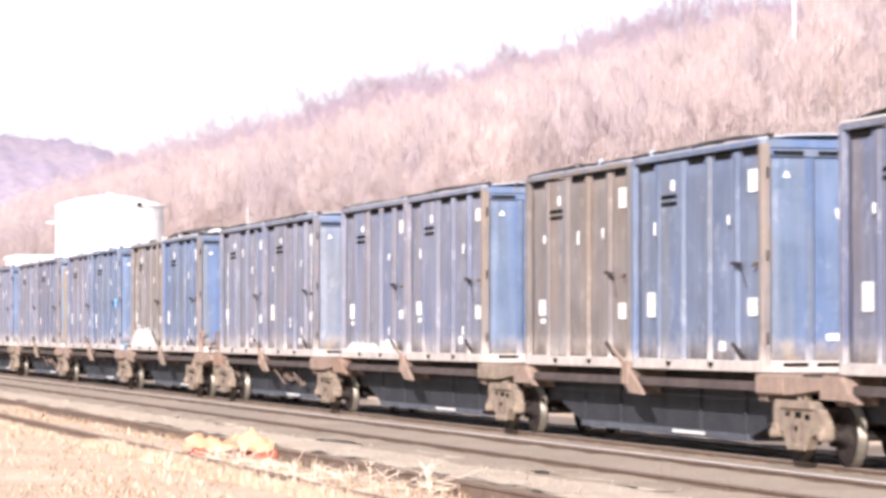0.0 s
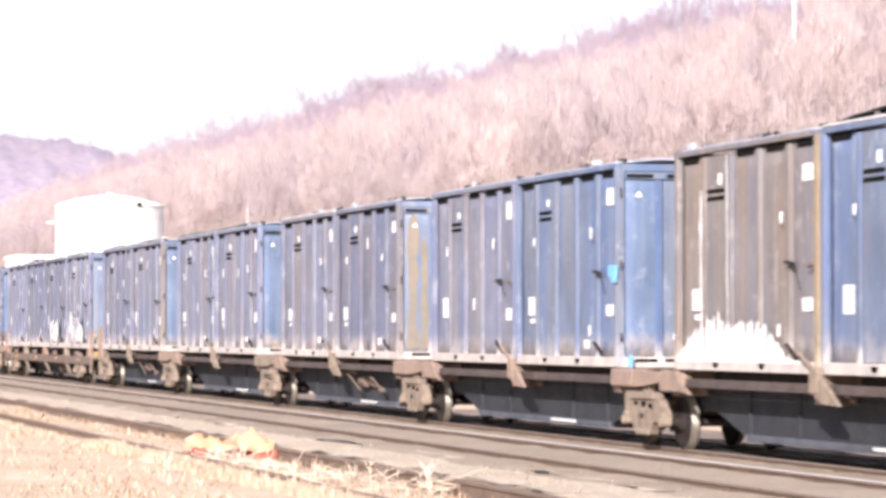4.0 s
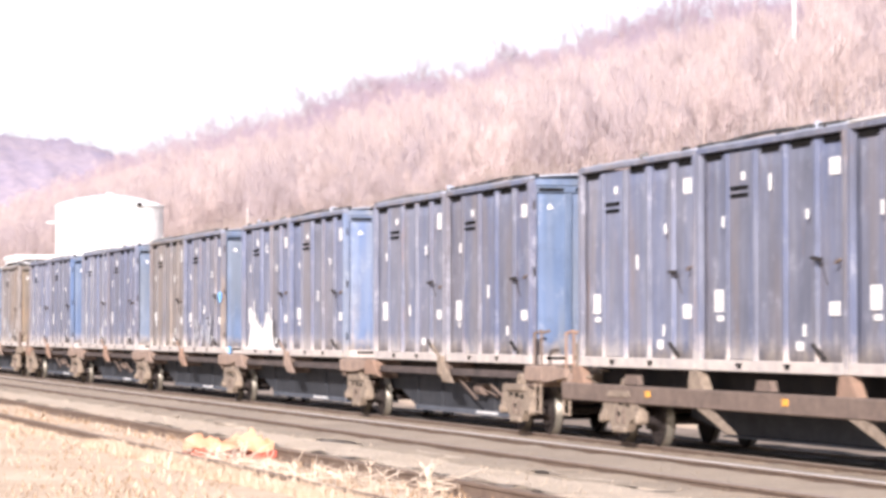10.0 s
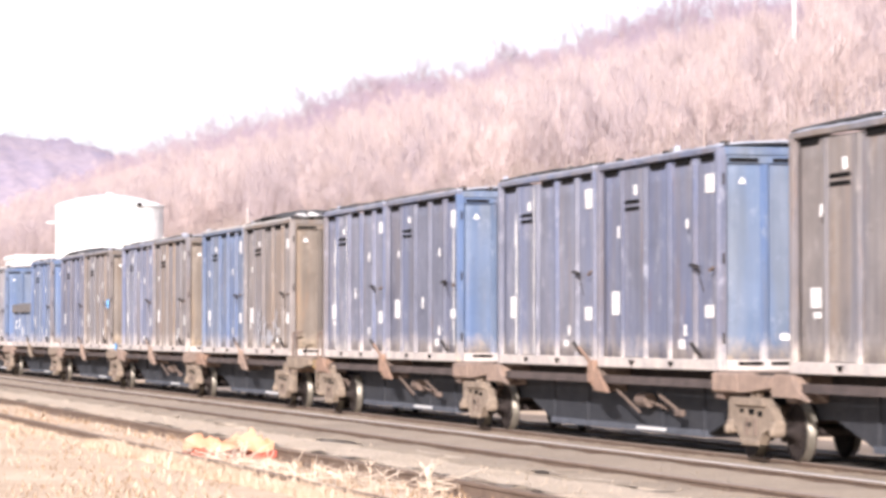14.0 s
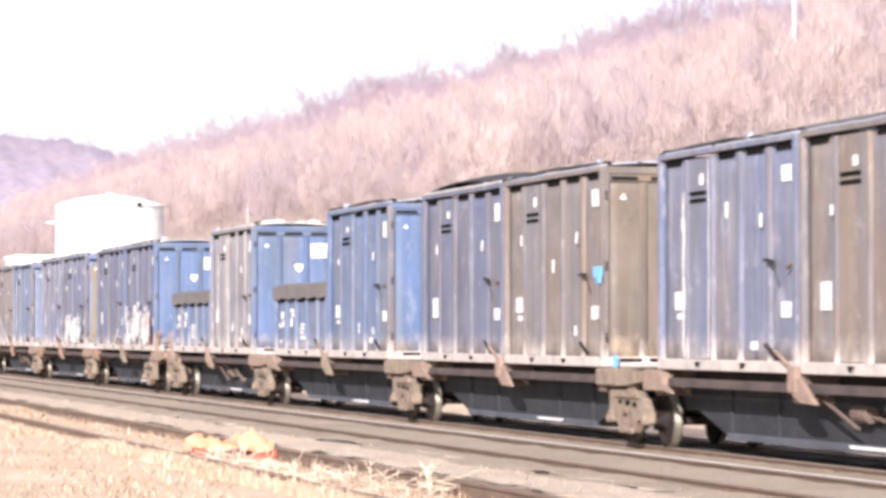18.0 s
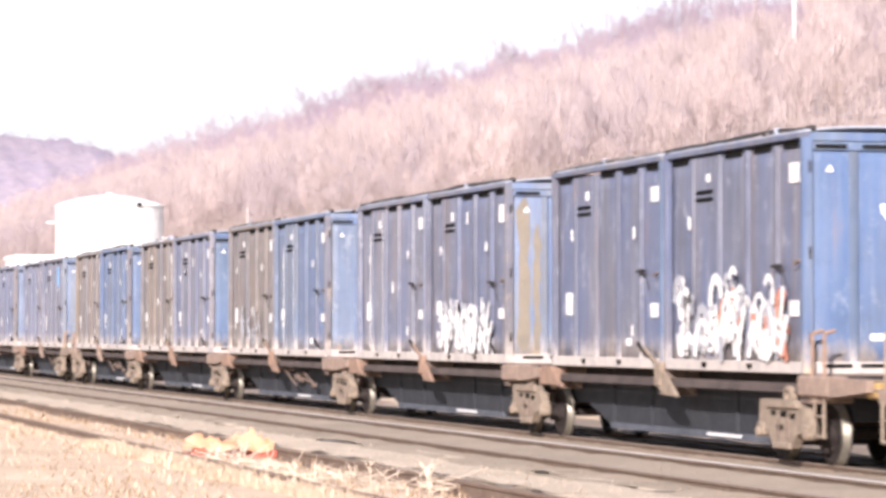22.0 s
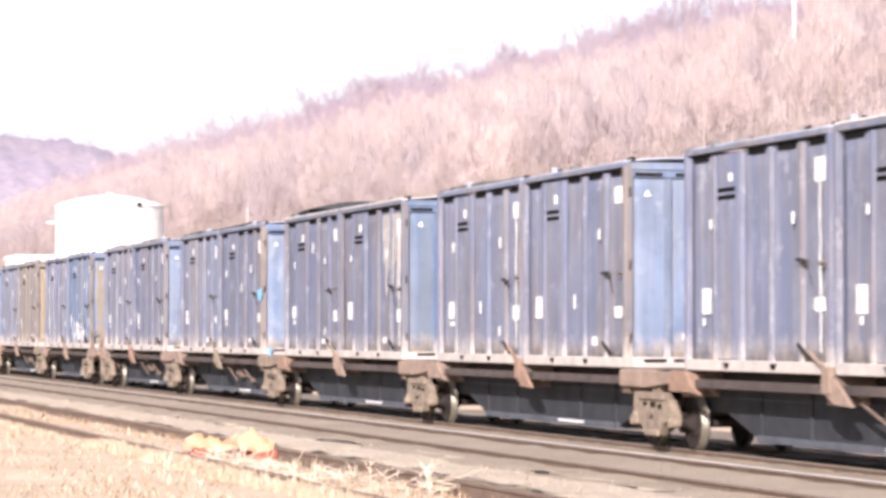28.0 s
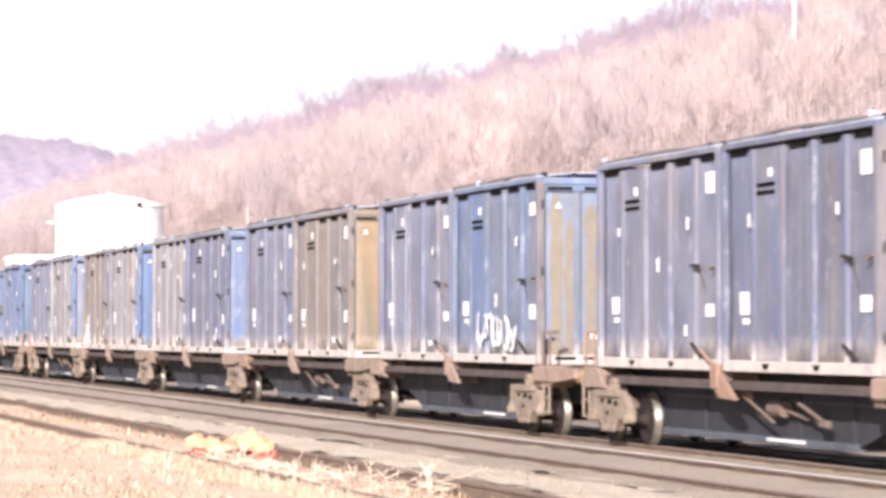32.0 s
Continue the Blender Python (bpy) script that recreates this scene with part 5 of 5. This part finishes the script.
def tree_template(seed, twigs, limbs, width):
    """A bare tree of unit height: leaning trunk, limbs, and many fine twigs. Returns triangles and a wood flag."""
    rs = np.random.RandomState(seed)
    tris, flag = [], []

    def spar(a, b, ra, rb):
        a, b = np.array(a, float), np.array(b, float)
        d = (b - a) / (np.linalg.norm(b - a) + 1e-9)
        u = np.cross(d, [0.3, 0.5, 0.81]); u /= np.linalg.norm(u) + 1e-9
        w = np.cross(d, u)
        ring = [(math.cos(q), math.sin(q)) for q in (0, 2.094, 4.189)]
        A = [a + ra * (c * u + s * w) for c, s in ring]
        B = [b + rb * (c * u + s * w) for c, s in ring]
        for i in range(3):
            j = (i + 1) % 3
            tris.extend([[A[i], A[j], B[j]], [A[i], B[j], B[i]]])
            flag.extend([1, 1])
    top = np.array([rs.uniform(-0.05, 0.05), rs.uniform(-0.05, 0.05), rs.uniform(0.72, 0.85)])
    spar((0, 0, -0.06), top * 0.5, 0.008, 0.006)
    spar(top * 0.5, top, 0.006, 0.003)
    tips = [top]
    for i in range(limbs):
        t = rs.uniform(0.32, 0.95)
        q = rs.uniform(0, 6.283)
        ln = rs.uniform(0.12, 0.3) * (1.25 - 0.5 * t)
        a = top * t
        b = a + np.array([math.cos(q) * ln * width, math.sin(q) * ln * width, ln * rs.uniform(0.9, 1.6)])
        spar(a, b, 0.0035, 0.0015)
        tips.extend([b, (a + 2 * b) / 3])
    tips = np.array(tips)
    for i in range(twigs):
        p = tips[rs.randint(len(tips))] + rs.normal(0, 0.03, 3) * (width, width, 1.6)
        q, e = rs.uniform(0, 6.283), rs.uniform(1.05, 1.52)
        ln = rs.uniform(0.07, 0.16)
        d = np.array([math.cos(q) * math.cos(e), math.sin(q) * math.cos(e), math.sin(e)]) * ln
        s = np.cross(d, rs.normal(0, 1, 3)); s *= rs.uniform(0.0019, 0.0036) / (np.linalg.norm(s) + 1e-9)
        tris.append([p - s, p + s, p + d])
        flag.append(0)
    return np.array(tris), np.array(flag)


def woods(name, label, pos, heights, templates, mats, seed):
    """Many trees in one mesh."""
    rs = np.random.RandomState(seed)
    allv, allf = [], []
    pick = rs.randint(0, len(templates), len(pos))
    for ti, (tri, flag) in enumerate(templates):
        sel = np.where(pick == ti)[0]
        if not len(sel):
            continue
        a = rs.uniform(0, 6.283, len(sel))
        c, s = np.cos(a), np.sin(a)
        hh = heights[sel]
        wd = hh * rs.uniform(0.85, 1.25, len(sel))
        P = tri.reshape(-1, 3)
        x = (P[None, :, 0] * c[:, None] - P[None, :, 1] * s[:, None]) * wd[:, None] + pos[sel, 0][:, None]
        y = (P[None, :, 0] * s[:, None] + P[None, :, 1] * c[:, None]) * wd[:, None] + pos[sel, 1][:, None]
        z = P[None, :, 2] * hh[:, None] + pos[sel, 2][:, None]
        allv.append(np.stack([x, y, z], -1).reshape(-1, 3))
        allf.append(np.tile(flag, len(sel)))
    v, fl = np.concatenate(allv).astype(np.float32), np.concatenate(allf)
    n = len(fl)
    me = bpy.data.meshes.new(name)
    me.vertices.add(3 * n)
    me.vertices.foreach_set("co", v.ravel())
    me.loops.add(3 * n)
    me.loops.foreach_set("vertex_index", np.arange(3 * n, dtype=np.int32))
    me.polygons.add(n)
    me.polygons.foreach_set("loop_start", np.arange(0, 3 * n, 3, dtype=np.int32))
    me.polygons.foreach_set("material_index", fl.astype(np.int32))
    for m in mats:
        me.materials.append(m)
    me.update(calc_edges=True)
    return tagged(new(name, me), label, "woods", kind="stuff")


POLES = ((-535.0, 215.0), (-543.0, 110.0))


def build_woods():
    rs = np.random.RandomState(11)
    near_t = [tree_template(s, 560, 12, 1.0) for s in (1, 2, 3, 4, 5)]
    mid_t = [tree_template(s, 330, 8, 1.1) for s in (21, 22, 23, 24)]
    far_t = [tree_template(s, 130, 5, 1.2) for s in (31, 32, 33)]
    low_t = [tree_template(s, 40, 5, 1.2) for s in (35, 36)]
    bands = (("near_woods", -740, -290, 6.6, near_t), ("hillside_woods", -1250, -740, 7.0, mid_t), ("upper_woods", -2500, -1250, 9.0, far_t), ("near_woods", -290, 60, 9.0, low_t))
    for name, x0, x1, step, temps in bands:
        gx, gy = np.meshgrid(np.arange(x0, x1, step), np.arange(100, 306, step))
        p = np.stack([gx.ravel(), gy.ravel()], -1) + rs.uniform(-step * 0.55, step * 0.55, (gx.size, 2))
        keep = np.ones(len(p), dtype=bool)
        for px, py in POLES:        # cleared strip below each pole
            t = np.clip((p[:, 0] - px) * 0.93 - (p[:, 1] - py) * 0.37, -3, 60)
            keep &= np.hypot(p[:, 0] - px - 0.93 * t, p[:, 1] - py + 0.37 * t) > 8.0
        p = p[keep]
        z = ground_height(p[:, 0], p[:, 1])
        pos = np.concatenate([p, z[:, None]], 1)
        lump = np.sin(p[:, 0] / 9.0) + np.sin(p[:, 0] / 21.0 + 1.0) + np.sin(p[:, 0] / 47.0)
        h = rs.uniform(8.5, 15.5, len(p)) * np.where(p[:, 1] > 255, 1.0 + 0.21 * lump, 1.0)
        h = np.clip(h, 4.0, 20.0)
        for px, py, pz in ((*POLES[0], 57.5),):      # kept low below the line to the pole
            d = math.hypot(px, py)
            a = -(p[:, 0] * px + p[:, 1] * py) / -d
            side = np.abs(p[:, 0] * py - p[:, 1] * px) / d
            cap = np.maximum(3.0, 1.9 + (pz - 1.9) * a / d - z)
            h = np.where((side < 3.5) & (a < d + 6), np.minimum(h, cap), h)
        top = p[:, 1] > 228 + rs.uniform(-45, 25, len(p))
        clump = np.array([noise.noise(Vector((a / 26.0, b / 40.0, 7.0))) for a, b in p])
        low = np.clip((155 - p[:, 1]) / 50, 0, 1) * np.clip((-p[:, 0] - 300) / 150, 0, 1)        # duller growth on the lower slope
        tone = np.clip(np.floor(1.4 + 2.6 * clump + 1.1 * low + rs.normal(0, 0.75, len(p))), 0, 2).astype(int)
        for k, mat in enumerate((TWIG_TONES[1], TWIG_TONES[0], TWIG_TONES[2])):
            sel = ~top & (tone == k)
            woods(name, "leafless pinkish-brown hardwood trees covering the slope", pos[sel], h[sel], temps, (mat, BARK), 5 + k)
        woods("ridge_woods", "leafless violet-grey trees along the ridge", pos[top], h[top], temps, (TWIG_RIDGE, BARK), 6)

    # brush and low trees along the foot of the slope
    n = 5200
    p = np.stack([rs.uniform(-900, 60, n), rs.uniform(60, 102, n)], -1)
    pos = np.concatenate([p, ground_height(p[:, 0], p[:, 1])[:, None] - 0.3], 1)
    woods("hillside_brush", "bare brush along the foot of the slope", pos, rs.uniform(3.0, 8.5, n), [tree_template(s, 120, 9, 1.5) for s in (51, 52, 53)], (TWIG_DARK, TWIG), 15)


build_woods()


def far_crest(y):
    return np.interp(y, [-300, 300, 480, 560, 650, 900, 1500], [225, 268, 271, 262, 238, 190, 135]) + 3 * np.sin(y / 29.0)


def far_hill():
    """The more distant wooded ridge that closes the valley."""
    rs = np.random.RandomState(8)
    xs = np.linspace(-300, 1500, 181)
    us = np.linspace(0, 1, 18)
    gx, gu = np.meshgrid(xs, us, indexing="ij")
    crest = far_crest(gx)
    gz = crest * np.sin(gu * math.pi / 2) ** 0.9 + rs.uniform(-1, 1, gx.shape) * 5.0 * (gu > 0.1)
    X = -3200 - 900 * gu
    nx, nu = gx.shape
    i = np.arange(nx * nu).reshape(nx, nu)
    f = np.stack([i[:-1, :-1], i[1:, :-1], i[1:, 1:], i[:-1, 1:]], -1).reshape(-1, 4)
    me = bpy.data.meshes.new("backdrop_ridge")
    me.from_pydata(np.stack([X, gx, gz - 2], -1).reshape(-1, 3).tolist(), [], f.tolist())
    me.polygons.foreach_set("use_smooth", np.ones(len(f), dtype=bool))
    me.materials.append(FAR_HAZED_WOODS)
    me.update()
    tagged(new("backdrop_ridge", me), "distant wooded ridge, tinted violet-grey for haze", "hill", kind="structure")
    p = np.stack([rs.uniform(-300, 1500, 2600), rs.uniform(0.45, 1.0, 2600)], -1)
    c = far_crest(p[:, 0])
    z = c * np.sin(p[:, 1] * math.pi / 2) ** 0.9 - 5
    pos = np.stack([-3200 - 900 * p[:, 1], p[:, 0], z], -1)
    woods("ridge_woods", "distant leafless trees, tinted violet-grey for haze", pos, rs.uniform(12, 20, 2600), [tree_template(s, 26, 3, 1.5) for s in (41, 42)], (TWIG_FAR_HAZED, TWIG_FAR_HAZED), 9)


far_hill()
white_pole(*POLES[0], 21.0, 0.42)
white_pole(*POLES[1], 8.5, 0.2)


def utility_pole(x, y, h):
    p = empty("utility_pole", pose(x, y, float(ground_height(np.array(x), np.array(y))) - 0.4))
    tagged(p, "weathered tan wooden utility pole beyond the tracks", "pole", "line poles beyond the tracks")
    part("shaft", shared(("line_pole", h), lambda g: g.rod((0, 0, 0), (0, 0, h), 0.17, 0.12, 10)), POLE_TAN, p)
    part("cap", shared(("pole_cap",), lambda g: g.rod((0, 0, 0), (0, 0, 0.06), 0.13, 0.06, 10)), POLE_TAN, p, "", (0, 0, h))


utility_pole(-224.0, 70.0, 7.4)
utility_pole(-165.7, 70.0, 9.2)


def tank_trees():
    """A few bare trees standing before the tank's flank."""
    rs = np.random.RandomState(21)
    p = np.stack([rs.uniform(-304, -288, 7), rs.uniform(49.2, 50.5, 7)], -1)
    pos = np.concatenate([p, ground_height(p[:, 0], p[:, 1])[:, None] - 0.2], 1)
    woods("tank_trees", "thin bare olive-brown trees beside the tank", pos, rs.uniform(8.5, 12.0, 7), [tree_template(s, 260, 10, 1.0) for s in (61, 62)], (TWIG_OLIVE, BARK), 22)


tank_trees()


# ---- foreground ----
def blades(name, label, mat, count, region, height, width, seed, lean=0.5):
    """Dry blades of grass as bent three-sided strips in one mesh."""
    rs = np.random.RandomState(seed)
    x = rs.uniform(region[0], region[1], count)
    y = rs.uniform(region[2], region[3], count)
    keep = np.array([noise.noise(Vector((a * 0.35, b * 0.8, seed))) for a, b in zip(x, y)]) + rs.uniform(-0.5, 0.5, count) > -0.15
    x, y = x[keep], y[keep]
    n = len(x)
    z = ground_height(x, y) - 0.03
    h = rs.uniform(*height, n)
    a = rs.uniform(0, 6.283, n)
    le = rs.uniform(0, lean, n) * h
    w = rs.uniform(*width, n)
    dx, dy = np.cos(a), np.sin(a)
    px, py = -dy * w, dx * w
    v = np.zeros((n, 5, 3))
    v[:, 0] = np.stack([x - px, y - py, z], -1)
    v[:, 1] = np.stack([x + px, y + py, z], -1)
    v[:, 2] = np.stack([x + px * 0.8 + dx * le * 0.35, y + py * 0.8 + dy * le * 0.35, z + h * 0.6], -1)
    v[:, 3] = np.stack([x - px * 0.8 + dx * le * 0.35, y - py * 0.8 + dy * le * 0.35, z + h * 0.6], -1)
    v[:, 4] = np.stack([x + dx * le, y + dy * le, z + h], -1)
    k = np.arange(n)[:, None] * 5
    quads = (k + np.array([0, 1, 2, 3])).tolist()
    tris = (k + np.array([3, 2, 4])).tolist()
    me = bpy.data.meshes.new(name)
    me.from_pydata(v.reshape(-1, 3).tolist(), [], quads + tris)
    me.materials.append(mat)
    me.update()
    return tagged(new(name, me), label, "grass", kind="stuff")


blades("dry_grass", "pale dry trackside grass", STRAW, 15000, (-75, -24, 1.5, 5.9), (0.03, 0.12), (0.005, 0.012), 1, 1.2)
blades("dry_grass", "sparse dry grass on the old track", STRAW, 8000, (-130, -28, 6.0, 8.5), (0.03, 0.10), (0.005, 0.012), 2, 1.2)
blades("dry_grass", "dry grass further along the bank", STRAW, 9000, (-190, -75, 1.5, 6.0), (0.06, 0.2), (0.02, 0.04), 3, 0.9)
blades("dry_grass", "brown matted dead grass among the pale", STRAW_DARK, 10000, (-80, -25, 2.0, 8.3), (0.04, 0.13), (0.006, 0.014), 6, 1.3)
blades("dry_grass", "tufts of dry grass over the rusted rail", STRAW, 5000, (-85, -37, 6.0, 6.6), (0.04, 0.11), (0.006, 0.012), 8, 0.9)
blades("dry_grass", "dense pale grass hiding the near old rail", STRAW, 9000, (-41, -24, 6.0, 6.42), (0.10, 0.19), (0.006, 0.013), 9, 0.7)
blades("dead_stalks", "bleached dead weed stalks", STRAW_PALE, 60, (-50, -28, 4.0, 7.8), (0.10, 0.24), (0.006, 0.011), 4, 0.9)


def dead_weeds():
    """Flattened bleached stalks with a few upright stems, in loose clumps along the old track."""
    rs = random.Random(77)
    g = Geo()
    for i in range(15):
        x, y = -27.5 - 9 * rs.random(), 6.3 + 1.9 * rs.random()
        if i > 12:      # round the plastic sheet
            x, y = -36.6 + 0.8 * rs.random(), 6.9 + 0.7 * rs.random()
        o = Vector((x, y, float(ground_height(np.array(x), np.array(y)))))
        for k in range(16):
            a = rs.uniform(0, 6.283)
            p = o + Vector((rs.uniform(-0.6, 0.6), rs.uniform(-0.25, 0.25), rs.uniform(0.0, 0.1)))
            d = Vector((math.cos(a), math.sin(a) * 0.5, rs.uniform(-0.05, 0.3))) * rs.uniform(0.3, 0.7)
            g.rod(p, p + d, 0.006, 0.003, 4)
        for k in range(1):
            p = o + Vector((rs.uniform(-0.3, 0.3), rs.uniform(-0.1, 0.1), -0.04))
            q = p + Vector((rs.uniform(-0.15, 0.2), rs.uniform(-0.1, 0.1), rs.uniform(0.18, 0.36)))
            g.rod(p, q, 0.010, 0.005, 5)
            for m in range(3):
                b = p.lerp(q, rs.uniform(0.4, 0.95))
                g.rod(b, b + Vector((rs.uniform(-0.14, 0.14), rs.uniform(-0.08, 0.08), rs.uniform(0.05, 0.15))), 0.008, 0.004, 4)
    me = g.mesh("dead_weeds")
    me.materials.append(STRAW_PALE)
    tagged(new("dead_weeds", me), "bleached dead weeds lying along the old track", "weeds", kind="stuff")


dead_weeds()


def netting():
    """A crumpled sheet of faded orange plastic caught on the old track, its lower hem red."""
    n = empty("plastic_sheeting", pose(-37.4, 7.35, 0.30, 0, 0, 72))
    tagged(n, "crumpled faded orange plastic sheeting with a red hem, on weeds", "plastic sheet")
    rs = random.Random(5)

    def sheet(g, x0, x1, z0, h0, h1, nx, nz):
        vs = []
        tears = [0.72 + 0.56 * rs.random() for i in range(nx + 1)]
        for side in (0, 1):
            for i in range(nx + 1):
                u = i / nx
                tear = tears[i]
                hh = tear * (h0 + (h1 - h0) * u) * (0.86 + 0.14 * math.sin(11 * u + 1))
                for j in range(nz + 1):
                    w = j / nz
                    vs.append((x0 + (x1 - x0) * u, 0.10 * math.sin(9 * u + 2 * w) + 0.16 * w + 0.012 * side, z0 + hh * w + 0.03 * math.sin(13 * u + 5 * w)))
        k = (nx + 1) * (nz + 1)
        fs = []
        for i in range(nx):
            for j in range(nz):
                a = i * (nz + 1) + j
                fs += [(a, a + nz + 1, a + nz + 2, a + 1), (k + a, k + a + 1, k + a + nz + 2, k + a + nz + 1)]
        g.add(vs, fs)
    for nm, mat, args in (("sheet", NET_ORANGE, (-0.60, 0.56, 0.08, 0.16, 0.26, 26, 6)), ("hem", NET_RED, (-0.62, 0.60, -0.02, 0.10, 0.16, 26, 2))):
        g = Geo()
        sheet(g, *args)
        part(nm, g.mesh(nm, True), mat, n, "red lower hem" if nm == "hem" else "")


netting()


def stones():
    """Loose stones over the ballast shoulders."""
    rs = np.random.RandomState(4)
    n = 5000
    x = rs.uniform(-110, -26, n)
    y = np.where(rs.uniform(0, 1, n) < 0.5, rs.uniform(8.3, 10.3, n), rs.uniform(9.8, 18.8, n))
    zt = np.where(y < 10.0, 0.315, np.where(np.abs(y - SIDING_Y) < 1.2, SIDING_Z - 0.07, np.where(np.abs(y - TRACK_Y) < 1.75, -0.07, -9)))
    ok = zt > -5
    x, y, zt = x[ok], y[ok], zt[ok]
    n = len(x)
    base = np.array([(1, 0, 0), (0, 1, 0), (-1, 0, 0), (0, -1, 0), (0, 0, 0.8), (0, 0, -0.6)])
    s = rs.uniform(0.008, 0.022, (n, 1, 1)) * rs.uniform(0.6, 1.3, (n, 6, 3))
    v = base[None] * s + np.stack([x, y, zt], -1)[:, None]
    f = np.array([(0, 1, 4), (1, 2, 4), (2, 3, 4), (3, 0, 4), (1, 0, 5), (2, 1, 5), (3, 2, 5), (0, 3, 5)])
    fs = (np.arange(n)[:, None, None] * 6 + f[None]).reshape(-1, 3)
    me = bpy.data.meshes.new("loose_stones")
    me.from_pydata(v.reshape(-1, 3).tolist(), [], fs.tolist())
    me.materials.append(BALLAST)
    me.materials.append(BALLAST_PALE)
    me.polygons.foreach_set("material_index", np.repeat((y < 10.0).astype(np.int32), 8))
    me.update()
    tagged(new("loose_stones", me), "loose pale crushed stones on the ballast", "stones", kind="stuff")


stones()

# ---- tracks ----
track("track_main", TRACK_Y, 0.0, "main railway track under the train, on wooden ties", 150, 0.0, RAIL_DULL)
track("track_siding", SIDING_Y, SIDING_Z, "empty siding track with worn pale rail heads", 240, 0.022, RAIL_TOP, RAIL_DULL)
track("track_old", OLD_Y, OLD_Z, "disused overgrown track sunk in dry weeds", 110, 0.11, RAIL_SIDE)

# The train's own clock runs a little unevenly against the clip's
CLOCK = ((0.0, 0.117), (2.0, 2.056), (3.5, 3.531), (5.5, 5.516), (9.0, 9.012), (13.0, 13.008), (16.5, 16.497),
         (20.0, 19.978), (24.0, 23.962), (27.5, 27.467), (30.0, 29.982), (32.0, 32.004))


def motions():
    for thing, x, y, z in MOVING:
        walk(thing, [(t, pose(x + SPEED * c, y, z)) for t, c in CLOCK])
    first = {}
    for w, dx in WHEELSETS:
        if dx not in first:
            rows = []
            for k in range(32 * FPS + 1):
                t = k / FPS
                c = float(np.interp(t, [a for a, b in CLOCK], [b for a, b in CLOCK]))
                rows.append((t, Matrix.Translation((dx, 0, WHEEL_R)) @ Matrix.Rotation(SPEED * c / WHEEL_R, 4, "Y")))
            walk(w, rows)
            first[dx] = w
        else:
            # every other wheelset turns on the same keys
            src = first[dx].animation_data
            w.rotation_mode = "QUATERNION"
            keys = w.animation_data_create()
            keys.action = src.action
            keys.action_slot = src.action_slot


motions()
